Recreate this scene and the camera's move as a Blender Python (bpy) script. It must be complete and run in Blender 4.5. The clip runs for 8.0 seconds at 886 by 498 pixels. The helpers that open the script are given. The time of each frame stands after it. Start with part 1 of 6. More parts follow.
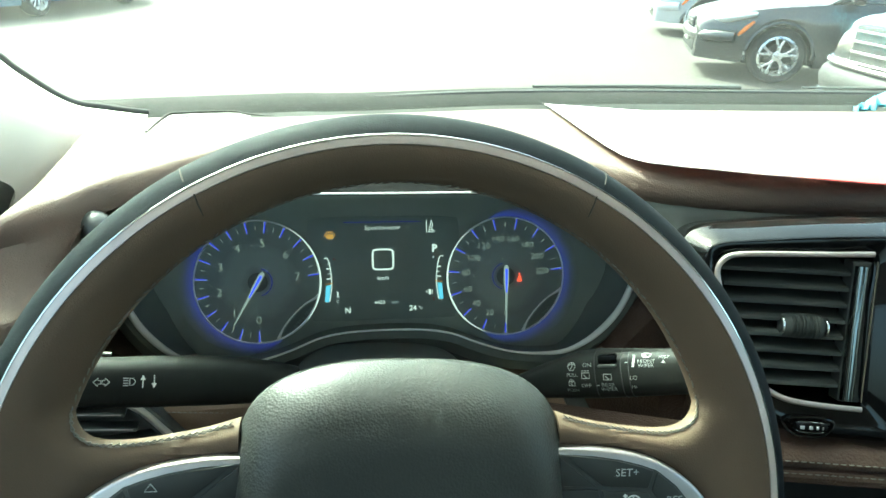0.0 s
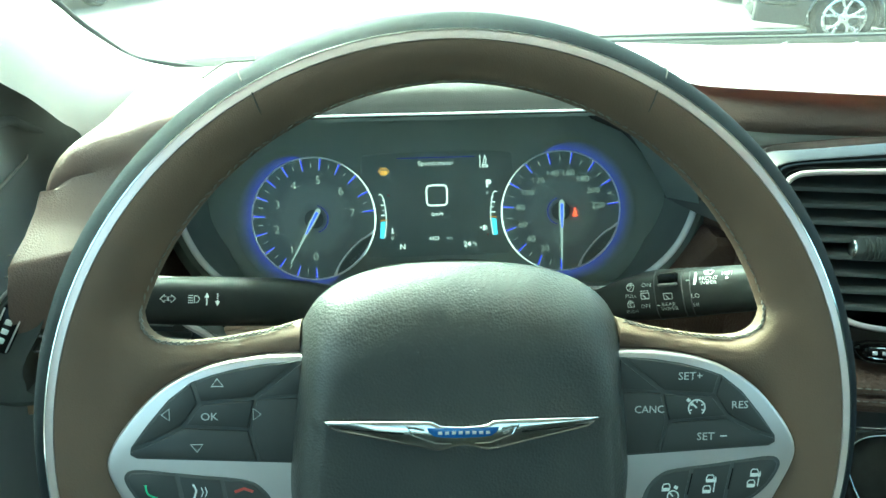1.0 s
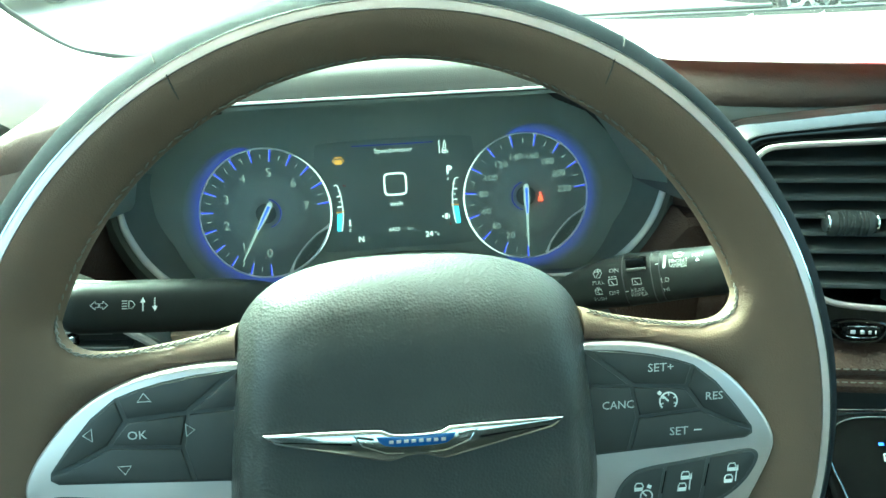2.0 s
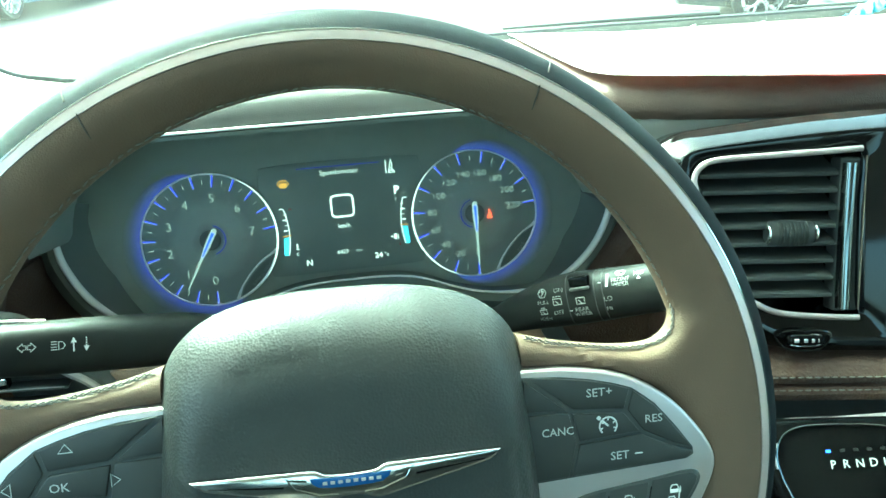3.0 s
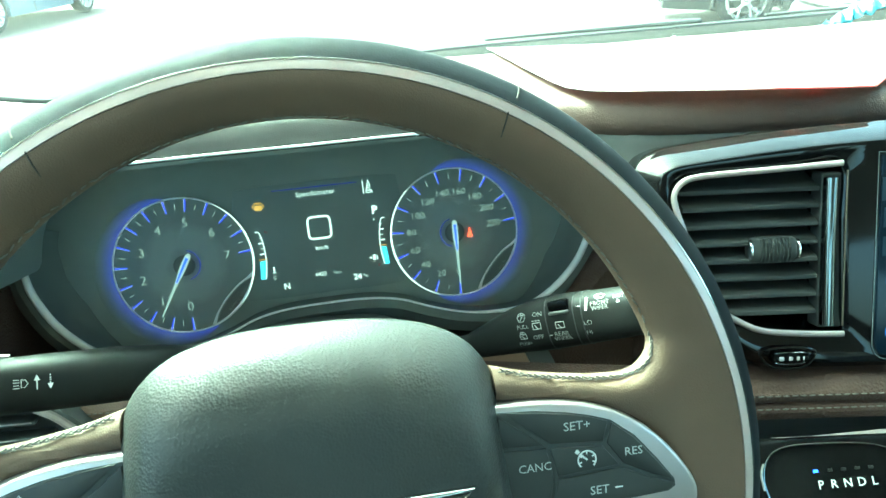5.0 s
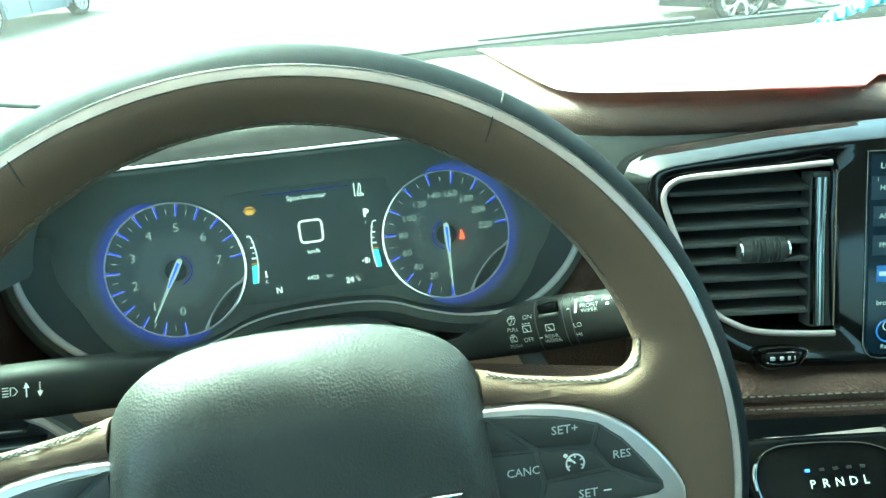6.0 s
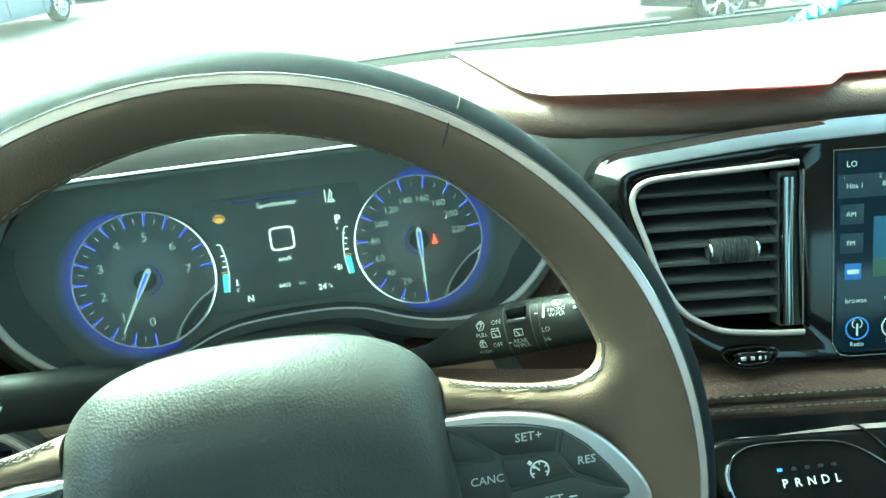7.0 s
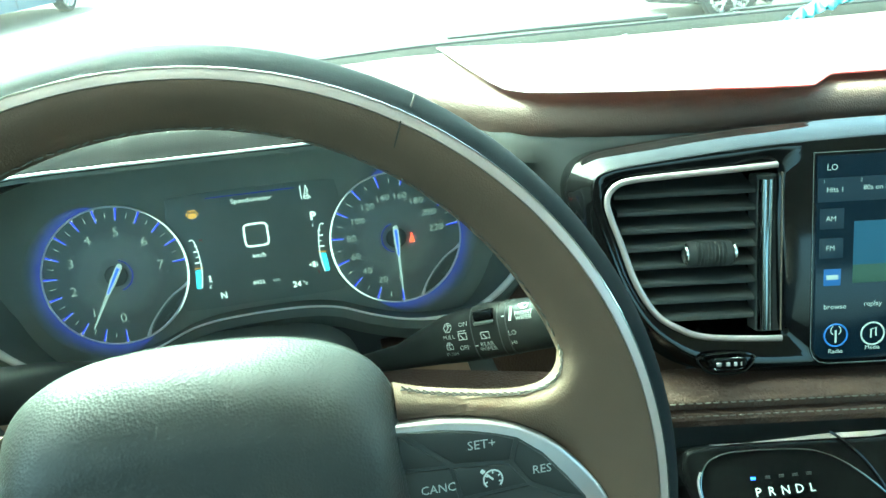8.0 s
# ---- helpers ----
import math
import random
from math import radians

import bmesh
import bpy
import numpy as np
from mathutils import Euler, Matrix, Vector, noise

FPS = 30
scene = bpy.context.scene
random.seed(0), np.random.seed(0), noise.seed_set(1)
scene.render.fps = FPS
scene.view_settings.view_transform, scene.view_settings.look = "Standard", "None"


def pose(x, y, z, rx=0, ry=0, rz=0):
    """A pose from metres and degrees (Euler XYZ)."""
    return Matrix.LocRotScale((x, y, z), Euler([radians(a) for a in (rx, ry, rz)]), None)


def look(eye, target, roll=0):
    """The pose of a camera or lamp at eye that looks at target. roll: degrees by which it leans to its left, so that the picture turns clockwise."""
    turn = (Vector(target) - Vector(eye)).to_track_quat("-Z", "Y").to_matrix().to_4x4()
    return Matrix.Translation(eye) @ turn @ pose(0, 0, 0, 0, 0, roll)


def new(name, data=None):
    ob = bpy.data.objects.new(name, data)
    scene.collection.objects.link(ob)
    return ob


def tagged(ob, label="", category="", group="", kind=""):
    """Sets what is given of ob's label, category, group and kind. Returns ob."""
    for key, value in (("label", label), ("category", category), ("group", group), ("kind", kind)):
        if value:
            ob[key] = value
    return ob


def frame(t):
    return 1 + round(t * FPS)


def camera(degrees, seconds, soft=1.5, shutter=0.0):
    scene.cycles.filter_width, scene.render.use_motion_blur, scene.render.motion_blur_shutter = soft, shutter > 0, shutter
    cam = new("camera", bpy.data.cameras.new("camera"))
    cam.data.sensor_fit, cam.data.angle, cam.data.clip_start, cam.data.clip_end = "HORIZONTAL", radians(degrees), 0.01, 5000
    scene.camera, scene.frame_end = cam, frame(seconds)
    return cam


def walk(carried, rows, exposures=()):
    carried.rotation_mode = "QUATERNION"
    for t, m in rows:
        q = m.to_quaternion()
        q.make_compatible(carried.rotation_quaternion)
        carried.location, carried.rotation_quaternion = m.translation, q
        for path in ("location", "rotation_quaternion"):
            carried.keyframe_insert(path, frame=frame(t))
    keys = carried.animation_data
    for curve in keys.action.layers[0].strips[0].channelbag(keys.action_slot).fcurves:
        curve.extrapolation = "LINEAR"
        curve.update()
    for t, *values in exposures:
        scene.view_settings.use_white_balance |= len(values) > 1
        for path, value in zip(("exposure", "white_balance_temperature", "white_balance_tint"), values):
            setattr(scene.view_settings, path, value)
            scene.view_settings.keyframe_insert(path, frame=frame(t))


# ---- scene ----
cam = camera(65.2, 8.0)
PATH = [
    (0, (-0.02, -0.242, 1.36), (0.248, 1.564, 0.545), 2.3),
    (0.4, (-0.018, -0.234, 1.345), (0.145, 1.551, 0.458), 1.1),
    (0.5, (-0.02, -0.247, 1.332), (0.132, 1.563, 0.495), 0.8),
    (1, (-0.023, -0.255, 1.327), (0.096, 1.542, 0.457), -0.4),
    (1.5, (-0.02, -0.239, 1.319), (0.117, 1.549, 0.434), -1.2),
    (2, (-0.008, -0.233, 1.316), (0.17, 1.545, 0.419), -1.7),
    (2.2, (0.002, -0.225, 1.32), (0.2, 1.551, 0.422), -1.8),
    (3.3, (0.016, -0.227, 1.324), (0.289, 1.55, 0.447), -2.6),
    (3.5, (0.029, -0.225, 1.329), (0.305, 1.552, 0.455), -2.6),
    (4, (0.022, -0.219, 1.327), (0.304, 1.563, 0.465), -2.8),
    (4.5, (0.02, -0.216, 1.327), (0.307, 1.564, 0.462), -3.0),
    (6, (0.026, -0.216, 1.329), (0.316, 1.561, 0.46), -3.7),
    (6.5, (0.031, -0.216, 1.33), (0.333, 1.559, 0.461), -4.0),
    (7, (0.038, -0.215, 1.329), (0.362, 1.558, 0.463), -4.2),
    (7.5, (0.046, -0.214, 1.331), (0.392, 1.553, 0.461), -4.2),
    (8, (0.059, -0.211, 1.327), (0.37, 1.559, 0.448), -3.6),
]
walk(cam, [(t, look(eye, target, roll)) for t, eye, target, roll in PATH],
     exposures=[(0, 2.82, 6150, -28), (0.5, 2.76, 6000, -32), (1, 3.45, 5750, -42), (2, 3.71, 5600, -45), (4, 3.72, 5600, -45), (8, 3.64, 5550, -46)])

# ---- light ----
world = bpy.data.worlds.new("overcast_sky")
scene.world = world
world.use_nodes = True
wn = world.node_tree.nodes
wl = world.node_tree.links
sky = wn.new("ShaderNodeTexSky")
sky.sky_type = "NISHITA"
sky.sun_disc = False
sky.sun_elevation = radians(47)
sky.sun_rotation = radians(-32)
sky.air_density = 0.6
sky.dust_density = 6.0
sky.ozone_density = 0.5
wn["Background"].inputs["Strength"].default_value = 0.15
wl.new(sky.outputs["Color"], wn["Background"].inputs["Color"])
sun = new("sun", bpy.data.lights.new("sun", "SUN"))
sun.data.energy = 1.65
sun.data.angle = radians(10)
sun.data.color = (1.0, 0.98, 0.945)
sun.matrix_world = look((-0.36, 0.57, 0.74), (0.0, 0.0, 0.0))


# ---- materials ----
def base_mat(name):
    m = bpy.data.materials.new(name)
    m.use_nodes = True
    return m, m.node_tree.nodes, m.node_tree.links, m.node_tree.nodes["Principled BSDF"]


def surface(name, colour, rough=0.5, metal=0.0, vary=0.12, grain=300.0, bump=0.15, depth=0.0004, wear=25.0, coat=0.0, cells=False, spec=0.5):
    """Procedural surface: grain and relief at a fine scale, colour and gloss drift at a coarse one."""
    m, n, l, b = base_mat(name)
    co = n.new("ShaderNodeTexCoord")
    big = n.new("ShaderNodeTexNoise")
    big.inputs["Scale"].default_value = wear
    big.inputs["Detail"].default_value = 4
    l.new(co.outputs["Object"], big.inputs["Vector"])
    if cells:
        fine = n.new("ShaderNodeTexVoronoi")
        fine.feature = "SMOOTH_F1"
        fine.inputs["Smoothness"].default_value = 0.35
        height = fine.outputs["Distance"]
    else:
        fine = n.new("ShaderNodeTexNoise")
        fine.inputs["Detail"].default_value = 3
        height = fine.outputs["Fac"]
    fine.inputs["Scale"].default_value = grain
    l.new(co.outputs["Object"], fine.inputs["Vector"])
    ramp = n.new("ShaderNodeMixRGB")
    ramp.inputs["Color1"].default_value = (*[c * (1 - vary) for c in colour], 1)
    ramp.inputs["Color2"].default_value = (*[min(1, c * (1 + vary)) for c in colour], 1)
    l.new(big.outputs["Fac"], ramp.inputs["Fac"])
    l.new(ramp.outputs["Color"], b.inputs["Base Color"])
    rr = n.new("ShaderNodeMapRange")
    rr.inputs["To Min"].default_value = max(0.02, rough - 0.07)
    rr.inputs["To Max"].default_value = min(1, rough + 0.07)
    l.new(big.outputs["Fac"], rr.inputs["Value"])
    l.new(rr.outputs["Result"], b.inputs["Roughness"])
    if bump:
        bn = n.new("ShaderNodeBump")
        bn.inputs["Strength"].default_value = bump
        bn.inputs["Distance"].default_value = depth
        l.new(height, bn.inputs["Height"])
        l.new(bn.outputs["Normal"], b.inputs["Normal"])
    b.inputs["Metallic"].default_value = metal
    b.inputs["Coat Weight"].default_value = coat
    b.inputs["Coat Roughness"].default_value = 0.04
    b.inputs["Specular IOR Level"].default_value = spec
    return m


def glowing(name, colour, strength):
    m, n, l, b = base_mat(name)
    b.inputs["Base Color"].default_value = (*[c * 0.3 for c in colour], 1)
    b.inputs["Roughness"].default_value = 0.4
    b.inputs["Emission Color"].default_value = (*colour, 1)
    b.inputs["Emission Strength"].default_value = strength
    return m


BROWN = surface("brown_leather", (0.112, 0.076, 0.060), 0.56, grain=900, bump=0.5, depth=0.0005, cells=True, wear=14, spec=0.36)
# The same leather, darkened for the shade low on the dash.
LOW_BROWN = surface("shaded_brown_leather", (0.082, 0.052, 0.039), 0.58, grain=620, bump=0.8, depth=0.0006, cells=True, wear=14, spec=0.18)
WHEEL_BROWN = surface("smooth_brown_leather", (0.105, 0.0750, 0.0530), 0.60, grain=1400, bump=0.22, cells=True, wear=12, spec=0.14)
BLACK_LEATHER = surface("black_leather", (0.0115, 0.0140, 0.0168), 0.66, grain=1300, bump=0.15, cells=True, spec=0.05)
GRAINED = surface("grained_black_vinyl", (0.033, 0.0343, 0.032), 0.42, grain=900, bump=0.38, depth=0.0005, cells=True, wear=10, spec=0.42)
DOOR_GREY = surface("dark_grey_vinyl", (0.20, 0.21, 0.215), 0.5, grain=900, bump=0.3, cells=True, wear=9)
SOFT_BLACK = surface("soft_black_plastic", (0.048, 0.051, 0.048), 0.55, grain=1500, bump=0.12, spec=0.3)
MATT_BLACK = surface("matt_black_plastic", (0.046, 0.049, 0.047), 0.6, grain=1500, bump=0.1)
PIANO = surface("piano_black_lacquer", (0.004, 0.0042, 0.0044), 0.02, bump=0, spec=0.09)
LACQUER = surface("gloss_black_lacquer", (0.004, 0.0042, 0.0044), 0.02, vary=0.3, bump=0, spec=0.36)
STALK_BLACK = surface("fine_black_plastic", (0.015, 0.016, 0.0152), 0.5, grain=1500, bump=0.12, spec=0.12)
BLACK_CHROME = surface("black_chrome", (0.20, 0.22, 0.225), 0.10, metal=1.0, bump=0)
# Grey lifted far above the real mask to stand in for haze.
FACE = surface("hazed_display_glass", (0.25, 0.272, 0.245), 0.5, bump=0)
CHROME = surface("chrome", (0.85, 0.85, 0.84), 0.09, metal=1.0, bump=0)
# Warm tint in both silvers stands in for brown leather mirrored in them.
SATIN = surface("satin_silver", (0.53, 0.485, 0.475), 0.34, metal=0.85, bump=0.05, grain=2500)
INLAY = surface("brushed_inlay", (0.45, 0.390, 0.37), 0.36, metal=0.6, bump=0.05, grain=2500)
BUTTON = surface("button_black", (0.025, 0.026, 0.0245), 0.45, grain=1800, bump=0.08)
THREAD = surface("grey_thread", (0.16, 0.148, 0.13), 0.8, bump=0)
SEAM = surface("dark_seam", (0.03, 0.025, 0.02), 0.8, bump=0)
PILLAR = surface("pale_fabric_trim", (0.62, 0.6, 0.55), 0.85, grain=1600, bump=0.3, wear=8)
HEADLINER = surface("headliner_fabric", (0.64, 0.62, 0.57), 0.9, grain=900, bump=0.3)
RUBBER = surface("black_rubber", (0.02, 0.021, 0.022), 0.65, grain=300, bump=0.2)
INK = surface("white_print", (0.62, 0.64, 0.62), 0.5, bump=0)
INK_BUTTON = surface("button_print", (0.48, 0.50, 0.48), 0.5, bump=0)
INK_SOFT = surface("soft_white_print", (0.40, 0.42, 0.40), 0.5, bump=0)
INK_DIM = surface("grey_print", (0.22, 0.24, 0.23), 0.5, bump=0)
INK_GREEN = surface("green_print", (0.1, 0.42, 0.2), 0.5, bump=0)
INK_RED = surface("red_print", (0.35, 0.05, 0.04), 0.5, bump=0)
BADGE = surface("blue_enamel", (0.02, 0.07, 0.22), 0.2, bump=0, coat=0.5)
LIT_WHITE = glowing("lit_white", (0.9, 0.95, 0.95), 0.13)
LIT_GREY = glowing("lit_grey", (0.5, 0.56, 0.56), 0.085)
LIT_NUMERAL = glowing("lit_numeral", (0.5, 0.55, 0.52), 0.075)
LIT_NEEDLE = glowing("lit_needle", (0.5, 0.55, 0.54), 0.09)
LIT_BLUE = glowing("lit_blue", (0.035, 0.06, 0.95), 0.30)
LIT_CYAN = glowing("lit_cyan", (0.16, 0.46, 0.66), 0.2)
LIT_AMBER = glowing("lit_amber", (0.8, 0.42, 0.1), 0.10)
LIT_RED = glowing("lit_red", (0.95, 0.09, 0.05), 0.22)
LIT_SCREEN = glowing("lit_screen", (0.010, 0.020, 0.036), 0.04)
LIT_SCREEN.node_tree.nodes["Principled BSDF"].inputs["Roughness"].default_value = 0.1
LIT_SCREEN.node_tree.nodes["Principled BSDF"].inputs["Specular IOR Level"].default_value = 0.25
LIT_RADIO = glowing("lit_radio_ring", (0.10, 0.26, 0.85), 0.05)
LIT_TAB = glowing("lit_screen_bar", (0.016, 0.034, 0.060), 0.04)


def glass(name, rough=0.0):
    m, n, l, b = base_mat(name)
    b.inputs["Base Color"].default_value = (0.96, 0.99, 0.98, 1)
    b.inputs["Roughness"].default_value = rough
    b.inputs["IOR"].default_value = 1.13
    b.inputs["Transmission Weight"].default_value = 1.0
    return m


def dust_film(m):
    """Thin uneven film of dust and wiper smears over a pane, strong enough to haze the view outside."""
    n, l = m.node_tree.nodes, m.node_tree.links
    co = n.new("ShaderNodeTexCoord")
    mp = n.new("ShaderNodeMapping")
    mp.inputs["Scale"].default_value = (1.5, 9.0, 9.0)
    l.new(co.outputs["Object"], mp.inputs["Vector"])
    smear = n.new("ShaderNodeTexNoise")
    smear.inputs["Scale"].default_value = 2.5
    smear.inputs["Detail"].default_value = 5.0
    l.new(mp.outputs["Vector"], smear.inputs["Vector"])
    mr = n.new("ShaderNodeMapRange")
    mr.inputs["From Min"].default_value = 0.3
    mr.inputs["From Max"].default_value = 0.7
    mr.inputs["To Min"].default_value = 0.004
    mr.inputs["To Max"].default_value = 0.010
    l.new(smear.outputs["Fac"], mr.inputs["Value"])
    film = n.new("ShaderNodeBsdfTranslucent")
    film.inputs["Color"].default_value = (0.85, 0.84, 0.82, 1)
    mix = n.new("ShaderNodeMixShader")
    l.new(mr.outputs["Result"], mix.inputs["Fac"])
    l.new(n["Principled BSDF"].outputs["BSDF"], mix.inputs[1])
    l.new(film.outputs["BSDF"], mix.inputs[2])
    l.new(mix.outputs["Shader"], n["Material Output"].inputs["Surface"])


SCREEN_GLASS = glass("dusty_windscreen_glass")
dust_film(SCREEN_GLASS)


def dial_print(name):
    """Printed dial plate: dark rim and hub, a paler smoky ring between."""
    m, n, l, b = base_mat(name)
    co = n.new("ShaderNodeTexCoord")
    cloud = n.new("ShaderNodeTexNoise")
    cloud.inputs["Scale"].default_value = 70.0
    cloud.inputs["Detail"].default_value = 3.0
    l.new(co.outputs["Object"], cloud.inputs["Vector"])
    ln = n.new("ShaderNodeVectorMath")
    ln.operation = "LENGTH"
    l.new(co.outputs["Object"], ln.inputs[0])
    shift = n.new("ShaderNodeMath")
    shift.operation = "MULTIPLY_ADD"
    shift.inputs[1].default_value = 0.010
    l.new(cloud.outputs["Fac"], shift.inputs[0])
    l.new(ln.outputs["Value"], shift.inputs[2])
    ramp = n.new("ShaderNodeValToRGB")
    mr = n.new("ShaderNodeMapRange")
    mr.inputs["From Max"].default_value = 0.055
    l.new(shift.outputs["Value"], mr.inputs["Value"])
    l.new(mr.outputs["Result"], ramp.inputs["Fac"])
    el = ramp.color_ramp.elements
    el[0].position, el[0].color = 0.12, (0.18, 0.20, 0.185, 1)
    el[1].position, el[1].color = 0.95, (0.235, 0.262, 0.245, 1)
    for at, grey in ((0.34, 0.36), (0.52, 0.34), (0.66, 0.25)):
        e = el.new(at)
        e.color = (grey * 0.93, grey, grey * 0.95, 1)
    l.new(ramp.outputs["Color"], b.inputs["Base Color"])
    b.inputs["Roughness"].default_value = 0.5
    return m


# The dial greys are lifted as well, standing in for haze.
DIAL = dial_print("dial_grey")


def glow_ring(name):
    """Blue light that leaks from behind a dial and fades outwards."""
    m, n, l, b = base_mat(name)
    b.inputs["Base Color"].default_value = (0.25, 0.272, 0.245, 1)
    co = n.new("ShaderNodeTexCoord")
    ln = n.new("ShaderNodeVectorMath")
    ln.operation = "LENGTH"
    l.new(co.outputs["Object"], ln.inputs[0])
    mr = n.new("ShaderNodeMapRange")
    mr.inputs["From Min"].default_value = 0.0485
    mr.inputs["From Max"].default_value = 0.0640
    mr.inputs["To Min"].default_value = 1.0
    mr.inputs["To Max"].default_value = 0.0
    l.new(ln.outputs["Value"], mr.inputs["Value"])
    pw = n.new("ShaderNodeMath")
    pw.operation = "POWER"
    pw.inputs[1].default_value = 3.2
    l.new(mr.outputs["Result"], pw.inputs[0])
    gain = n.new("ShaderNodeMath")
    gain.operation = "MULTIPLY"
    gain.inputs[1].default_value = 0.040
    l.new(pw.outputs["Value"], gain.inputs[0])
    b.inputs["Emission Color"].default_value = (0.03, 0.05, 0.95, 1)
    l.new(gain.outputs["Value"], b.inputs["Emission Strength"])
    return m


GLOW = glow_ring("dial_backlight")


# ---- building helpers ----
def finish(name, bm, mat, smooth):
    bmesh.ops.remove_doubles(bm, verts=bm.verts, dist=1e-6)
    bmesh.ops.recalc_face_normals(bm, faces=bm.faces)
    me = bpy.data.meshes.new(name)
    bm.to_mesh(me)
    bm.free()
    me.materials.append(mat)
    if smooth:
        for p in me.polygons:
            p.use_smooth = True
        me.set_sharp_from_angle(angle=radians(38))
    return me


def part(name, bm, mat, parent, label="", m=None, smooth=True):
    ob = new(name, finish(name, bm, mat, smooth))
    ob.parent = parent
    if m is not None:
        ob.matrix_basis = m
    return tagged(ob, label)


def thing(name, m, label, category, group="", kind=""):
    ob = new(name)
    ob.empty_display_size = 0.05
    ob.matrix_basis = m
    return tagged(ob, label, category, group, kind)


def solo(name, bm, mat, label, category, group="", kind="", m=None, smooth=True):
    ob = new(name, finish(name, bm, mat, smooth))
    if m is not None:
        ob.matrix_basis = m
    return tagged(ob, label, category, group, kind)


def axes(origin, x, y, z):
    m = Matrix.Identity(4)
    for i, v in enumerate((x, y, z)):
        for j in range(3):
            m[j][i] = v[j]
    for j in range(3):
        m[j][3] = origin[j]
    return m


def curve(pts, n=6, closed=False):
    """Smooth line through a few control points."""
    p = [Vector(q) for q in pts]
    k = len(p)
    out = []
    for i in range(k if closed else k - 1):
        a, b, c, d = ((p[(i + j) % k] if closed else p[min(max(i + j, 0), k - 1)]) for j in (-1, 0, 1, 2))
        for s in range(n):
            t = s / n
            out.append(0.5 * (2 * b + (c - a) * t + (2 * a - 5 * b + 4 * c - d) * t * t + (3 * b - a - 3 * c + d) * t ** 3))
    if not closed:
        out.append(p[-1].copy())
    return out


def mirror_x(pts):
    """Closes a half outline, listed from the top of the middle down, over x = 0."""
    return list(pts) + [(-q[0], *q[1:]) for q in reversed(pts) if abs(q[0]) > 1e-9]


def inset(poly, d):
    """A closed 2D outline moved inwards by d."""
    k = len(poly)
    area = sum(poly[i][0] * poly[(i + 1) % k][1] - poly[(i + 1) % k][0] * poly[i][1] for i in range(k))
    sg = 1 if area > 0 else -1
    out = []
    for i in range(k):
        a, b, c = Vector(poly[i - 1][:2]), Vector(poly[i][:2]), Vector(poly[(i + 1) % k][:2])
        e, g = (b - a), (c - b)
        e = e.normalized() if e.length > 1e-9 else g.normalized()
        g = g.normalized() if g.length > 1e-9 else e
        n1, n2 = Vector((-e.y, e.x)) * sg, Vector((-g.y, g.x)) * sg
        h = n1 + n2
        h = h / max(0.6, h.length_squared / 2) if h.length > 1e-6 else n1
        out.append(b + h * d)
    return out


def rings(bm, loops, ring_closed=True, loop=False, cap0=False, cap1=False):
    vs = [[bm.verts.new(Vector((*q, 0))[:3] if len(q) == 2 else q) for q in r] for r in loops]
    k = len(vs[0])
    for i in range(len(vs) if loop else len(vs) - 1):
        a, b = vs[i], vs[(i + 1) % len(vs)]
        for j in range(k if ring_closed else k - 1):
            q = (a[j], a[(j + 1) % k], b[(j + 1) % k], b[j])
            if len(set(q)) == 4:
                bm.faces.new(q)
    if cap0:
        bm.faces.new(list(reversed(vs[0])))
    if cap1:
        bm.faces.new(vs[-1])
    return bm


def plate(poly, z0, z1, bev=0.001, steps=3, bm=None, base=True):
    """An extruded outline with a rounded front edge."""
    bm = bm or bmesh.new()
    loops = [[(*q[:2], z0) for q in poly]]
    for s in range(steps + 1):
        a = math.pi / 2 * s / steps
        loops.append([(q[0], q[1], z1 - bev + bev * math.sin(a)) for q in inset(poly, bev * (1 - math.cos(a)))])
    return rings(bm, loops, cap0=base, cap1=True)


def tube(path, r, n=8, closed=False, bm=None, flat=1.0, up=(0, 0, 1)):
    bm = bm or bmesh.new()
    path = [Vector(p) if len(p) == 3 else Vector((*p, 0)) for p in path]
    k = len(path)
    loops = []
    for i, p in enumerate(path):
        a = path[i - 1] if (closed or i) else path[0]
        b = path[(i + 1) % k] if (closed or i < k - 1) else path[-1]
        t = (b - a).normalized()
        s = t.cross(Vector(up))
        s = s.normalized() if s.length > 1e-4 else t.orthogonal().normalized()
        v = s.cross(t)
        rr = r[i] if isinstance(r, (list, tuple)) else r
        loops.append([p + s * rr * math.cos(2 * math.pi * j / n) + v * rr * flat * math.sin(2 * math.pi * j / n) for j in range(n)])
    return rings(bm, loops, loop=closed, cap0=not closed, cap1=not closed)


def box(bm, c, s, rot=None):
    m = Matrix.Translation(c) @ (rot or Matrix.Identity(4)) @ Matrix.Diagonal((*s, 1))
    bmesh.ops.create_cube(bm, size=1, matrix=m)
    return bm


def block(c, s, bev=0.002, seg=2):
    bm = box(bmesh.new(), c, s)
    bmesh.ops.bevel(bm, geom=bm.edges[:], offset=bev, segments=seg, profile=0.5, affect="EDGES")
    return bm


def disc(r, z0, z1, bev=0.0005, n=64, c=(0, 0)):
    return plate([(c[0] + r * math.cos(2 * math.pi * i / n), c[1] + r * math.sin(2 * math.pi * i / n)) for i in range(n)], z0, z1, bev)


def arc(r, a0, a1, n=40, c=(0, 0), z=0.0):
    return [(c[0] + r * math.cos(radians(a0 + (a1 - a0) * i / n)), c[1] + r * math.sin(radians(a0 + (a1 - a0) * i / n)), z) for i in range(n + 1)]


